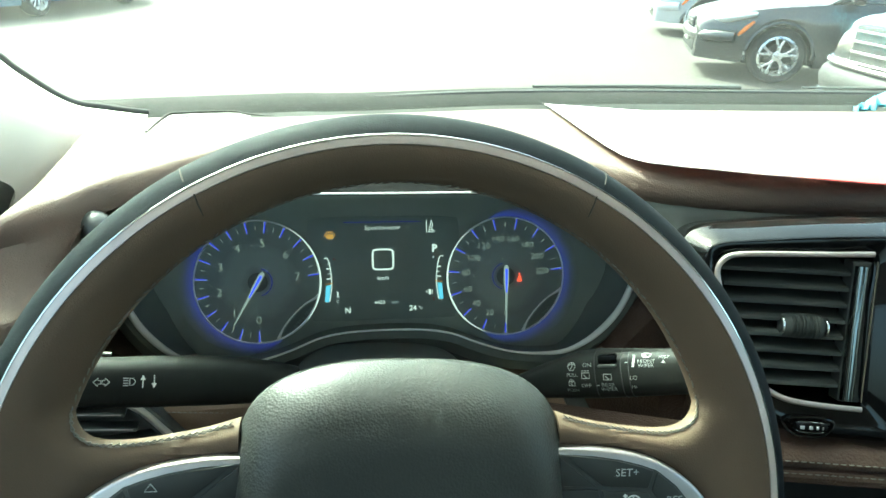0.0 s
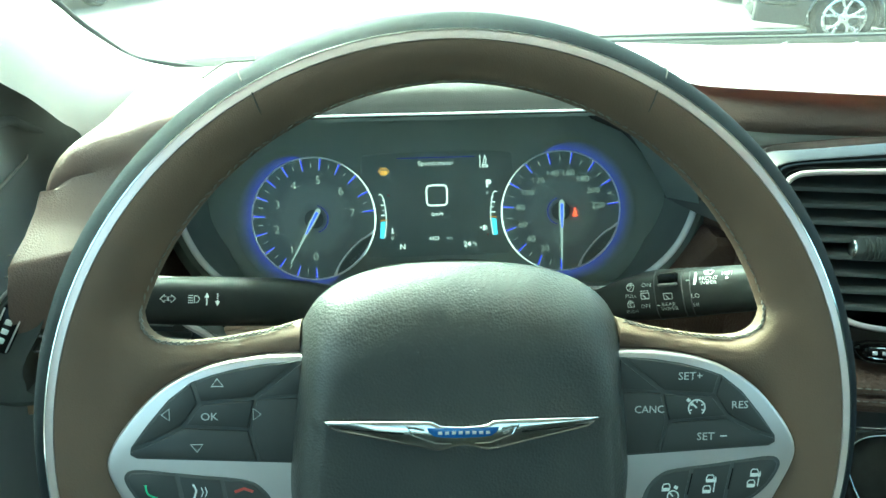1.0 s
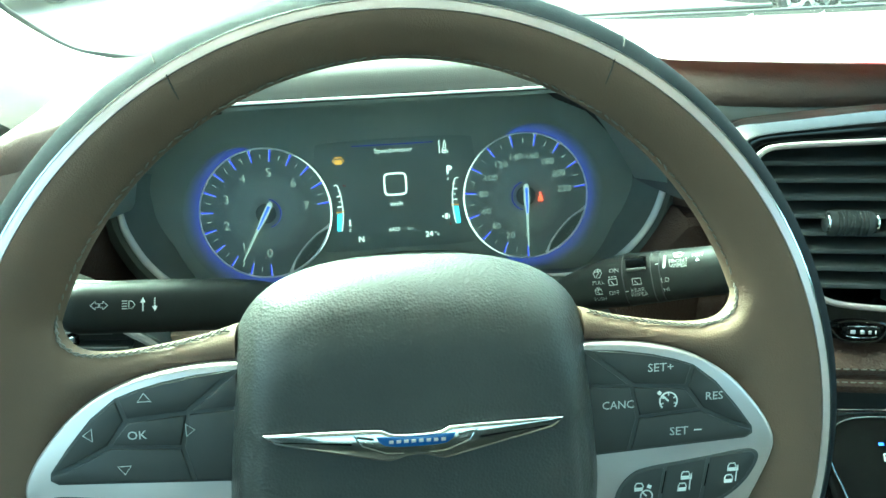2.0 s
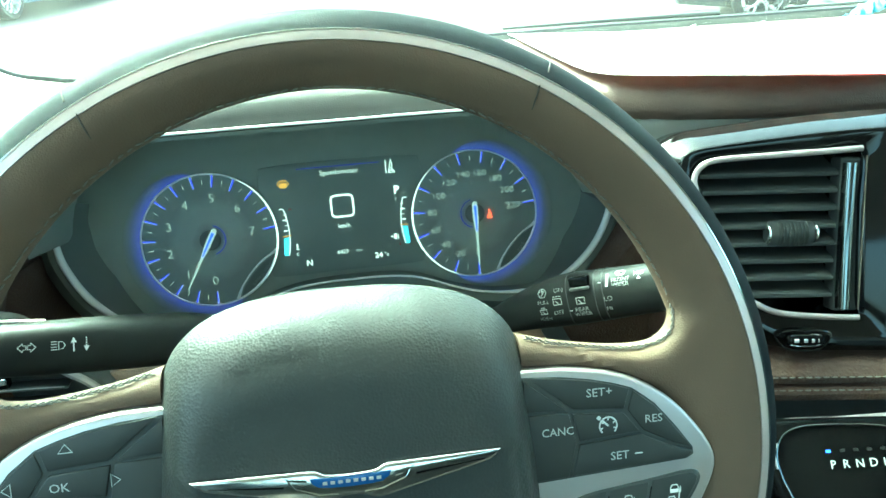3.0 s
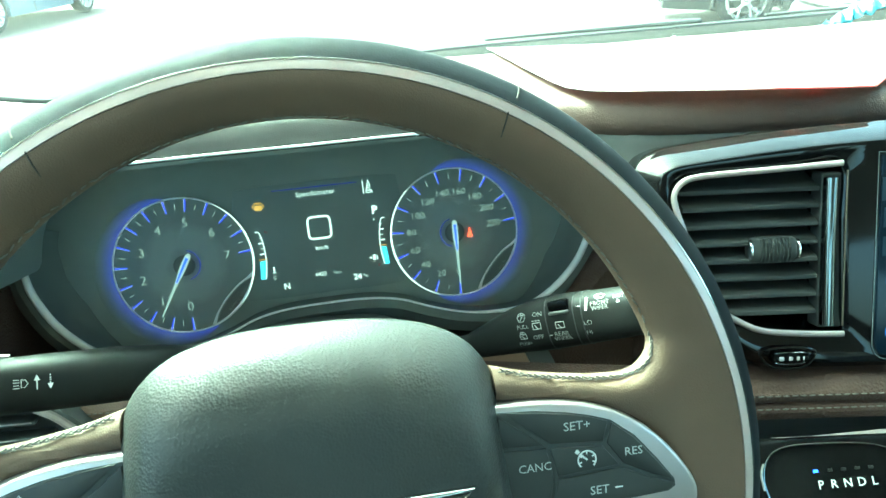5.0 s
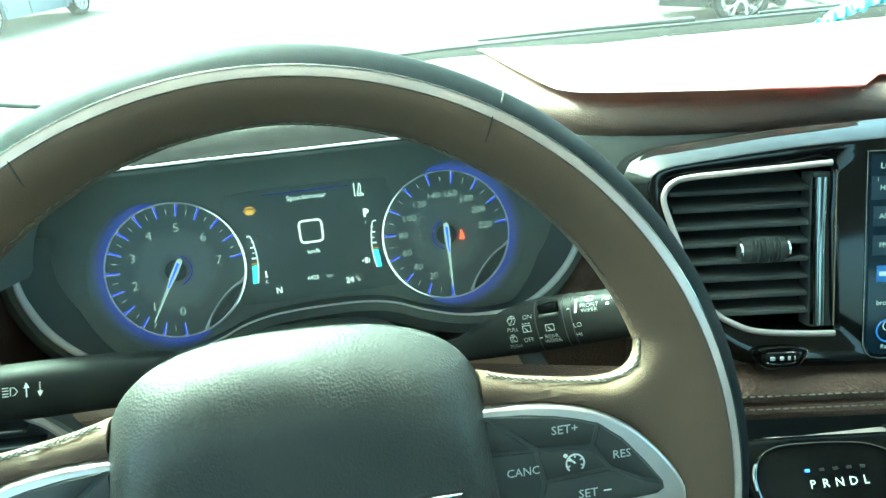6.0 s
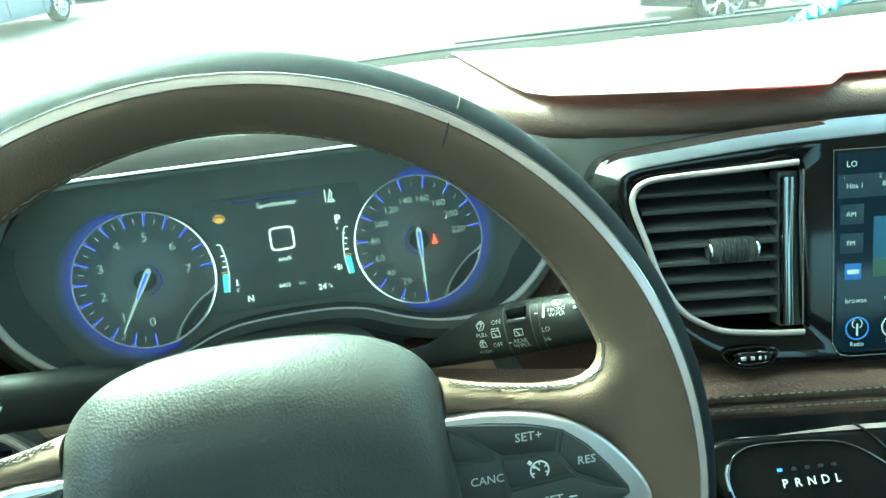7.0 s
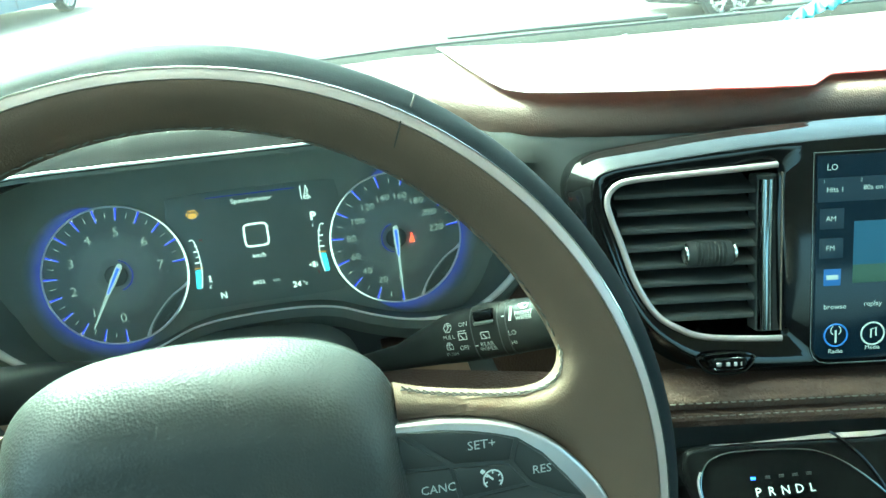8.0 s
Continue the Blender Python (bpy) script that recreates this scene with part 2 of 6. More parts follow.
def band(path, w, h, bm=None, closed=False):
    """A flat strip of width w and height h along a line that lies in the local plane."""
    bm = bm or bmesh.new()
    path = [Vector(p) if len(p) == 3 else Vector((*p, 0)) for p in path]
    k = len(path)
    loops = []
    for i, p in enumerate(path):
        a = path[i - 1] if (closed or i) else path[0]
        b = path[(i + 1) % k] if (closed or i < k - 1) else path[-1]
        t = (b - a).normalized()
        s = Vector((-t.y, t.x, 0))
        ww = w[i] if isinstance(w, (list, tuple)) else w
        loops.append([p - s * ww / 2, p - s * ww / 2 * 0.7 + Vector((0, 0, h)), p + s * ww / 2 * 0.7 + Vector((0, 0, h)), p + s * ww / 2])
    return rings(bm, loops, loop=closed, cap0=not closed, cap1=not closed)


def lettering(text, size, mat, parent, x, y, z, turn=0.0, bold=0.0, name="lettering", stretch=1.0):
    cu = bpy.data.curves.new("type", "FONT")
    cu.body, cu.size, cu.align_x, cu.align_y, cu.extrude, cu.offset, cu.resolution_u = text, size, "CENTER", "CENTER", size * 0.01, bold * size, 2
    tmp = bpy.data.objects.new("type", cu)
    scene.collection.objects.link(tmp)
    me = bpy.data.meshes.new_from_object(tmp.evaluated_get(bpy.context.evaluated_depsgraph_get()))
    bpy.data.objects.remove(tmp)
    me.name = name
    me.materials.clear()
    me.materials.append(mat)
    ob = new(name, me)
    ob.parent = parent
    ob.matrix_basis = pose(x, y, z, 0, 0, turn) @ Matrix.Diagonal((stretch, 1, 1, 1))
    return ob


def stitches(path, gap, length, r, mat, parent, wobble=0.0, braid=0.0):
    """A row of short thread loops laid along a line; braid: half width of a crossed double row."""
    bm = bmesh.new()
    path = [Vector(p) for p in path]
    d = [0.0]
    for a, b in zip(path, path[1:]):
        d.append(d[-1] + (b - a).length)

    def at(s):
        for i in range(len(path) - 1):
            if s <= d[i + 1]:
                return path[i].lerp(path[i + 1], (s - d[i]) / max(1e-9, d[i + 1] - d[i]))
        return path[-1]
    s = gap
    while s + length < d[-1]:
        a, b = at(s), at(s + length)
        w = Vector((random.uniform(-wobble, wobble), random.uniform(-wobble, wobble), 0))
        if braid:
            t = (b - a).normalized()
            side = Vector((-t.y, t.x, 0)) * braid
            for sgn in (-1, 1):
                p, q = a + side * sgn * 1.2 + w, b + t * length * 0.35 - side * sgn * 0.5
                tube([p, (p + q) / 2 + Vector((0, 0, r * 0.7)), q], [r * 0.6, r, r * 0.6], 5, bm=bm)
        else:
            tube([a + w, (a + b) / 2 + Vector((0, 0, r * 0.5)), b - w], [r * 0.6, r, r * 0.6], 5, bm=bm)
        s += gap
    return tagged(part("stitching", bm, mat, parent), kind="stuff")


MM = 0.001


def mm(pts):
    return [tuple(v * MM for v in q) for q in pts]


# ---- axes of the main assemblies ----
lean = radians(19.3)
WHEEL = axes((0.001, 0.0023, 1.1066), (1, 0, 0), (0, math.sin(lean), math.cos(lean)), (0, -math.cos(lean), math.sin(lean))) @ pose(0, 0, 0, 0, 0, -1.9)
CLUSTER = axes((0.0075, 0.254, 1.111), (1, 0, 0), (0, 0.331, 0.9436), (0, -0.9436, 0.331))
STACK = axes((0.278, 0.1194, 1.133), (0.9813, -0.1927, 0), (0.0581, 0.296, 0.9534), (-0.1837, -0.9356, 0.3016))
GROUND = -0.08

# ---- dashboard ----
def front_of_pad(x):
    """How far ahead the rolled front edge of the top pad runs."""
    keys = [(-0.60, 0.13), (-0.30, 0.156), (-0.247, 0.172), (-0.229, 0.182), (-0.206, 0.204), (-0.1825, 0.2425), (-0.149, 0.277), (-0.12, 0.32), (0.0, 0.355), (0.08, 0.35), (0.12, 0.312), (0.1625, 0.262), (0.189, 0.230), (0.225, 0.210), (0.274, 0.197), (0.33, 0.188), (0.415, 0.179), (1.3, 0.166)]
    return float(np.interp(x, [k[0] for k in keys], [k[1] for k in keys]))


def top_of_pad(x, y):
    z = float(np.interp(x, [-0.12, 0.14], [1.1985, 1.2095])) - 0.24 * max(0.0, y - 0.425)
    if x > -0.1 and y < 0.36:
        z -= float(np.interp(x, [-0.1, 0.1], [0.046, 0.004])) * ((0.36 - y) / 0.25) ** 1.5
    d = max(0.0, -0.236 - x)
    return z - (0.022 - math.sqrt(0.022 ** 2 - d * d) if d < 0.0219 else 0.022 + (d - 0.0219) * 3)


# Near-white colour takes the place of reflections on the chrome trim.
BRIGHT = surface("bright_trim", (0.94, 0.94, 0.93), 0.22, metal=0.05, spec=1.0, bump=0)
dash = thing("dashboard", pose(0, 0.35, 1.1), "brown leather dashboard with dark lower panels and stitched seams", "dashboard")
dash_in = dash.matrix_basis.inverted()


def dash_part(name, bm, mat, label=""):
    bm.transform(dash_in)
    return part(name, bm, mat, dash, label)


bm = bmesh.new()
loops = []
xs = sorted([-0.24 + 0.02 * i for i in range(68)] + [-0.257, -0.254, -0.250, -0.246, -0.23, -0.225, -0.215, -0.212, -0.207, -0.203, -0.195, -0.19, 0.205, 0.215])
for x in xs:
    yf, r = front_of_pad(x), 0.014 + 0.006 * min(1.0, max(0.0, (0.10 - x) / 0.2))
    far = 0.555 + 0.06 * (1 - ((x - 0.40) / 0.85) ** 2)
    row = [(x, far, 1.10), (x, far, top_of_pad(x, far))]
    row += [(x, far + (yf + r - far) * s / 22, top_of_pad(x, far + (yf + r - far) * s / 22)) for s in range(1, 23)]
    zt = top_of_pad(x, yf + r)
    row += [(x, yf + r - r * math.sin(radians(a)), zt - r * (1 - math.cos(radians(a)))) for a in (15, 30, 45, 60, 75, 90)]
    if x < -0.14:
        foot = float(np.interp(x, [-0.215, -0.198], [1.100, 1.180]))
        k = float(np.interp(x, [-0.215, -0.192], [1.0, 0.0]))
        row += [(x, yf - dy * k, max(z, foot + 0.0002 * (1.2 - z))) for dy, z in ((0.006, 1.174), (0.014, 1.164), (0.028, 1.154), (0.046, 1.146), (0.0475, 1.145), (0.049, 1.143), (0.053, 1.132), (0.054, 1.115))]
        row += [(x, yf - 0.052 * k, foot), (x, yf + 0.06, foot)]
    else:
        row += [(x, yf + r - r * math.sin(radians(a)), zt - r * (1 - math.cos(radians(a)))) for a in (96, 102, 108, 113, 118, 122, 126, 130)]
        row += [(x, yf + 0.012, zt - (0.030 if x > 0.1 else 0.045)), (x, yf + 0.06, zt - 0.06)]
    lean_in = 0.20 * min(1.0, max(0.0, (-0.19 - x) / 0.06))
    loops.append([(px + lean_in * max(0.0, pz - 1.115) * min(1.0, max(0.0, (0.40 - py) / 0.15)), py, pz) for px, py, pz in row])
rings(bm, loops, ring_closed=True, cap0=True, cap1=True)
dash_part("top_pad", bm, BROWN, "grained brown leather top pad")

# dark panel that sweeps from under the pad down to the centre stack
bm = bmesh.new()
loops = []
for x in [0.170, 0.175, 0.180, 0.185, 0.190, 0.195, 0.200, 0.204, 0.208, 0.212, 0.216, 0.22, 0.225, 0.23, 0.235, 0.24, 0.25] + [0.26 + 0.02 * i for i in range(43)]:
    yf = front_of_pad(x)
    y1 = max(0.185 - (x - 0.19) * 0.196, -0.02) + 0.006 + 30 * max(0.0, 0.240 - x) ** 2
    yb = max(yf, y1) + 0.05
    loops.append([(x, yf + 0.012, 1.189), (x, yf + 0.005, 1.1870), (x, yf + 0.0015, 1.1840), (x, yf - 0.001, 1.179), (x, max(yf - 0.002, y1 - 0.06 if x < 0.24 else y1 - 0.03), 1.168), (x, y1 + 0.008, 1.150), (x, y1 + 0.003, 1.13), (x, y1, 1.118), (x, y1 + 0.02, 1.118), (x, yb + 0.06, 1.13), (x, yb + 0.06, 1.17)])
rings(bm, loops, cap0=True, cap1=True)
dash_part("middle_panel", bm, surface("panel_grey", (0.085, 0.087, 0.082), 0.5, grain=1500, bump=0.12), "dark grey plastic panel")
# brown leather cheeks on both sides of the cluster
for sx in (1, -1):
    loops = []
    for d in (0.205, 0.212, 0.22, 0.23, 0.24, 0.26, 0.28, 0.30):
        x = d if sx > 0 else 0.015 - d
        y1 = 0.192 - (d - 0.20) * 0.2 + 2.6 * max(0.0, 0.236 - d)
        loops.append([(x, y1 + 0.016, 1.1175), (x, y1 + 0.002, 1.1170), (x, y1 - 0.001, 1.112), (x, y1 - 0.003, 1.08), (x, y1 - 0.006, 1.04), (x, y1 - 0.006, 1.0), (x, y1 + 0.06, 1.0), (x, y1 + 0.06, 1.1175)])
    dash_part("cheek", rings(bmesh.new(), loops, cap0=True, cap1=True), LOW_BROWN, "brown leather cheek beside the cluster")

# lower leather panel between the column and the centre stack
loops = []
for x, top in ((0.085, 1.038), (0.10, 1.040), (0.13, 1.041), (0.16, 1.049), (0.185, 1.068), (0.20, 1.088), (0.215, 1.106), (0.26, 1.108)):
    loops.append([(x, 0.222, top), (x, 0.206, top - 0.001), (x, 0.201, top - 0.006), (x, 0.199, top - 0.03), (x, 0.196, 1.0), (x, 0.196, 0.96), (x, 0.24, 0.96), (x, 0.24, top - 0.004)])
dash_part("column_cheek", rings(bmesh.new(), loops, cap0=True, cap1=True), LOW_BROWN, "brown leather panel beside the column")

# padded lower panel with two seams, along the centre stack
low = thing("lower_dash_panel", STACK, "brown leather lower dash panel with twin seams", "dash panel")
prof = [(-76, -22), (-79, -4), (-82, 2), (-88, 5.5), (-92, 4.5), (-93.2, 1.2), (-94.5, 1.0), (-95.8, 4.2), (-100, 5.0), (-105, 2.0), (-108, -6), (-110, -30)]
bm = bmesh.new()
loops = []
for x in [-330 + 15 * i for i in range(46)]:
    back = 0.0 if x > -60 else -0.22 * (-60 - x)
    loops.append([(x * MM, b * MM, (d + back) * MM) for b, d in prof])
rings(bm, loops, cap0=True, cap1=True)
part("padding", bm, LOW_BROWN, low)
for b, d in ((-88.6, 5.6), (-97.2, 4.9)):
    path = [(x * MM, b * MM, (d + 0.3 + (0 if x > -60 else -0.22 * (-60 - x))) * MM) for x in range(-200, 300, 10)]
    stitches(path, 0.0052, 0.0036, 0.00055, surface("brown_thread", (0.14, 0.126, 0.105), 0.8, bump=0), low)

# cluster hood: a leather visor with a bright line on its lip
hood = thing("cluster_hood", pose(0.0075, 0.2, 1.15), "dark grey vinyl cluster hood with a bright lip line", "cluster hood")
hood_in = hood.matrix_basis.inverted()
half = [(0, 0.152, 1.2222), (0.06, 0.152, 1.2222), (0.11, 0.152, 1.221), (0.145, 0.157, 1.211), (0.170, 0.167, 1.194), (0.186, 0.178, 1.172), (0.193, 0.186, 1.156), (0.197, 0.194, 1.142)]
right = half[:3] + [(0.137, 0.157, 1.208), (0.157, 0.169, 1.188), (0.173, 0.184, 1.166), (0.184, 0.196, 1.150), (0.190, 0.204, 1.140)]
lip = curve([(-q[0] + 0.0075, *q[1:]) for q in reversed(half[1:])] + [(q[0] + 0.0075, *q[1:]) for q in right], 5)
loops = []
for p in lip:
    dx = p.x - 0.0075
    side = min(1.0, abs(dx) / 0.20) ** 4
    f = max(0.0, 1 - (abs(dx) / 0.125) ** 4)
    back = Vector((0.0075 + dx * 0.98, 0.31 + 0.05 * f, (p.z - 0.06) * (1 - f) + 1.168 * f))
    under = Vector((p.x - dx * 0.02, 0.249, p.z - 0.010))
    loops.append([under, p + Vector((0, 0.012, -0.0065)), p + Vector((0, 0.002, -0.0045)), p + Vector((0, -0.0005, -0.001)), p + Vector((0, 0.002, 0.0025)), p + Vector((dx * 0.01, 0.006 + 0.004 * side, 0.008 * f + 0.001)), p + Vector((dx * 0.02, 0.014 + 0.004 * side, 0.012 * f + 0.001)), p + Vector((dx * 0.03, 0.030, 0.015 * f - 0.002)), p + Vector((dx * 0.04, 0.055, 0.012 * f - 0.006)), p + Vector((0, 0.105, 0.012 * f - 0.020)), back, Vector((p.x - dx * 0.02, 0.264, p.z - 0.012))])
bm = bmesh.new()
rings(bm, loops, ring_closed=True, cap0=True, cap1=True)
bm.transform(hood_in)
part("visor", bm, surface("hood_vinyl", (0.050, 0.049, 0.046), 0.7, grain=1400, bump=0.12, cells=True, spec=0.2), hood)
loops = []
for p in lip:
    under = Vector((p.x - (p.x - 0.0075) * 0.03, 0.2535, p.z - 0.020))
    loops.append([hood_in @ v for v in (p + Vector((0, 0.003, -0.0068)), under, under + Vector((0, 0, 0.003)), p + Vector((0, 0.004, -0.0050)))])
part("lining", rings(bmesh.new(), loops, ring_closed=True, cap0=True, cap1=True), FACE, hood, "dark grey inner lining")
bm = tube([hood_in @ (p + Vector((0, -0.001, -0.0022))) for p in lip if abs(p.x - 0.0075) < 0.135], 0.0008, 8, up=(0, 0, 1))
part("lip_line", bm, BRIGHT, hood, "chrome lip line")
bm = bmesh.new()
bmesh.ops.create_uvsphere(bm, u_segments=24, v_segments=14, radius=1.0)
bm.transform(hood_in @ pose(-0.190, 0.222, 1.168, 0, -12, 20) @ Matrix.Diagonal((0.012, 0.015, 0.016, 1)))
part("end_pod", bm, surface("pod_grey", (0.06, 0.062, 0.06), 0.35, grain=1400, bump=0.1), hood, "rounded dark grey end of the hood")

# ---- instrument cluster ----
clu = thing("instrument_cluster", CLUSTER, "instrument cluster with two blue-lit dials and a screen", "instrument cluster")
outline = curve(mirror_x(mm([(0, 92), (110, 90), (158, 74), (186, 52), (210, 22), (214, -10), (196, -36), (168, -53), (143, -63), (118, -64), (95, -61), (70, -57), (0, -57)])), 4, True)
part("face_plate", plate(outline, -0.02, -0.002, 0.001), FACE, clu)
# inner side wall between face and trim
low_line = curve(mm([(-194, 38), (-197, 24), (-196, 10), (-193, -6), (-181, -29), (-162, -48), (-141, -59), (-118, -60), (-95, -57), (-72, -50), (-52, -42), (-30, -38), (0, -37), (30, -38), (52, -42), (72, -50), (95, -57), (118, -60), (143, -59), (166, -48), (186, -29), (198, -6), (201, 10), (202, 24), (199, 38)]), 5)
low_line = [Vector((q.x, q.y, 0)) for q in low_line]
k = len(low_line)
bm = bmesh.new()
loops = []
for i, p in enumerate(low_line):
    t = (low_line[min(i + 1, k - 1)] - low_line[max(i - 1, 0)]).normalized()
    s = Vector((-t.y, t.x, 0))
    f = 0.04 + 0.96 * min(1.0, max(0.0, (abs(p.x) - 0.145) / 0.035))
    loops.append([p + s * 0.017 * f + Vector((0, 0, -0.01)), p + s * 0.016 * f + Vector((0, 0, -0.0019)), p + s * 0.010 * f + Vector((0, 0, 0.0015)), p + s * 0.005 * f + Vector((0, 0, 0.008)), p + s * 0.0012 * f + Vector((0, 0, 0.020)), p - s * 0.007 + Vector((0, 0, 0.021)), p - s * 0.016 + Vector((0, 0, 0.012)), p - s * 0.016 + Vector((0, 0, -0.01))])
rings(bm, loops, cap0=True, cap1=True)
# Darker copy of the face grey puts shade into the wall's colour.
part("surround", bm, surface("surround_shade", (0.15, 0.163, 0.148), 0.6, bump=0, spec=0.3), clu)
wid = [(0.0018 + 0.0036 * min(1.0, max(0.0, (abs(p.x) - 0.10) / 0.07))) * min(1.0, 0.15 + min(i, k - 1 - i) / 16) for i, p in enumerate(low_line)]
part("trim_line", tube([p + Vector((0, 0, 0.0212)) for p in low_line], [w / 2 for w in wid], 12, up=(0, 0, 1)), BRIGHT, clu, "bright trim line")
scr = curve(mirror_x(mm([(0, 50), (52, 49), (60, 42), (62, 0), (58, -28), (50, -33), (0, -33)])), 4, True)
# Display colour raised close to the face's, again in place of haze.
screen = part("display", plate(scr, -0.004, 0.0, 0.0005), surface("hazed_display_grey", (0.205, 0.226, 0.212), 0.4, bump=0), clu, "", pose(0, 0, -0.0017))
lettering("Speedometer", 0.0053, LIT_WHITE, screen, -0.001, 0.041, 0.0004, bold=-0.012)
lettering("km/h", 0.0046, LIT_WHITE, screen, -0.001, 0.0005, 0.0004)
lettering("6423", 0.0042, LIT_WHITE, screen, -0.004, -0.019, 0.0004)
lettering("km", 0.0042, LIT_GREY, screen, 0.0085, -0.019, 0.0004)
lettering("24", 0.0060, LIT_WHITE, screen, 0.0225, -0.0245, 0.0004, bold=0.015)
lettering("°c", 0.0042, LIT_WHITE, screen, 0.0285, -0.0245, 0.0004)
lettering("N", 0.0062, LIT_WHITE, screen, -0.0295, -0.025, 0.0004, bold=0.012)
lettering("P", 0.0082, LIT_WHITE, screen, 0.0405, 0.0235, 0.0004, bold=0.04)
sq = [(0.0082 * (abs(math.cos(a)) ** 0.35) * (1 if math.cos(a) > 0 else -1) - 0.001, 0.0080 * (abs(math.sin(a)) ** 0.35) * (1 if math.sin(a) > 0 else -1) + 0.0155, 0.0002) for a in [2 * math.pi * i / 64 for i in range(64)]]
part("digit_zero", band(sq, 0.0015, 0.0003, closed=True), LIT_WHITE, screen)
part("headline_bar", band([(-0.032, 0.0455, 0.0002), (0.030, 0.0455, 0.0002)], 0.0005, 0.0002), glowing("lit_headline", (0.03, 0.05, 0.7), 0.045), screen)
# warning signs
bm = bmesh.new()
band(mm([(34.2, 36.6, .2), (34.2, 46.6, .2)]), 0.0006, 0.0002, bm)
band(mm([(40.6, 36.6, .2), (40.0, 38.8, .2)]), 0.0006, 0.0002, bm)
for q in ([(36, 37), (36.6, 40.5), (38.6, 40.5), (39.4, 37), (36, 37)], [(37, 41), (38.2, 46.4), (39.2, 43), (38.8, 41)], [(36.4, 38.6), (39, 38.6)]):
    band(mm([(*v, .2) for v in q]), 0.0006, 0.0002, bm)
part("lane_sign", bm, LIT_WHITE, screen)
bm = plate(mm([(-45.0, 36.2), (-40.2, 36.2), (-39.4, 34.0), (-40.6, 32.6), (-44.6, 32.6), (-45.8, 34.0)]), 0.0002, 0.0005, 0.0001)
for x in (-44.3, -42.6, -40.9):
    band(mm([(x - 0.9, 36.8, .2), (x - 0.5, 38.2, .2), (x + 0.5, 38.2, .2), (x + 0.9, 36.8, .2)]), 0.0006, 0.0002, bm)
band(mm([(-46.8, 34.6, .2), (-46.0, 36.8, .2)]), 0.0007, 0.0002, bm)
band(mm([(-38.4, 34.6, .2), (-39.2, 36.8, .2)]), 0.0007, 0.0002, bm)
part("washer_sign", bm, LIT_AMBER, screen)
for sx in (-1, 1):
    line = curve(mm([(sx * 47.5, 17, .2), (sx * 44.5, 16.5, .2), (sx * 42.3, 6, .2), (sx * 42.0, -6, .2), (sx * 43.6, -17.5, .2)]), 6)
    bm = band(line, 0.0007, 0.0002)
    for y, w in ((13, 2), (9, 3), (5, 2), (1, 3)):
        band(mm([(sx * 42.6, y, .2), (sx * (42.8 + w), y - 0.2, .2)]), 0.0006 if w == 2 else 0.001, 0.0002, bm)
    gauge = part("level_scale", bm, LIT_WHITE, screen)
    part("level_fill", plate(mm([(sx * 42.6, -4), (sx * 46.4, -4.6), (sx * 47.4, -17.4), (sx * 44.0, -17.6)]), 0.0002, 0.0005, 0.0001), LIT_CYAN, gauge)
    part("reserve_mark", band(mm([(sx * 40.8, -2.8, .3), (sx * 47, -3.2, .3)]), 0.0006, 0.0002), LIT_AMBER, gauge)
lettering("H", 0.003, INK_RED, screen, -0.0395, 0.0165, 0.0004)
lettering("C", 0.0032, LIT_WHITE, screen, -0.0375, -0.0175, 0.0004)
lettering("F", 0.003, LIT_WHITE, screen, 0.0395, 0.0165, 0.0004)
lettering("E", 0.003, INK_RED, screen, 0.0395, -0.0175, 0.0004)
bm = band(mm([(-38.5, -13.6, .2), (-36, -13.6, .2)]), 0.0006, 0.0002)
band(mm([(-37.3, -13, .2), (-37.3, -9.5, .2)]), 0.0011, 0.0002, bm)
part("coolant_sign", bm, LIT_WHITE, screen)
bm = band(mm([(36.5, -13.5, .2), (36.5, -9.5, .2)]), 0.002, 0.0002)
band(mm([(38.6, -13.5, .2), (38.6, -10, .2)]), 0.0006, 0.0002, bm)
band(mm([(33.2, -11.5, .2), (34.6, -11.5, .2)]), 0.0012, 0.0002, bm)
part("fuel_sign", bm, LIT_WHITE, screen)


TICK = glowing("lit_tick", (0.05, 0.07, 0.95), 0.12)


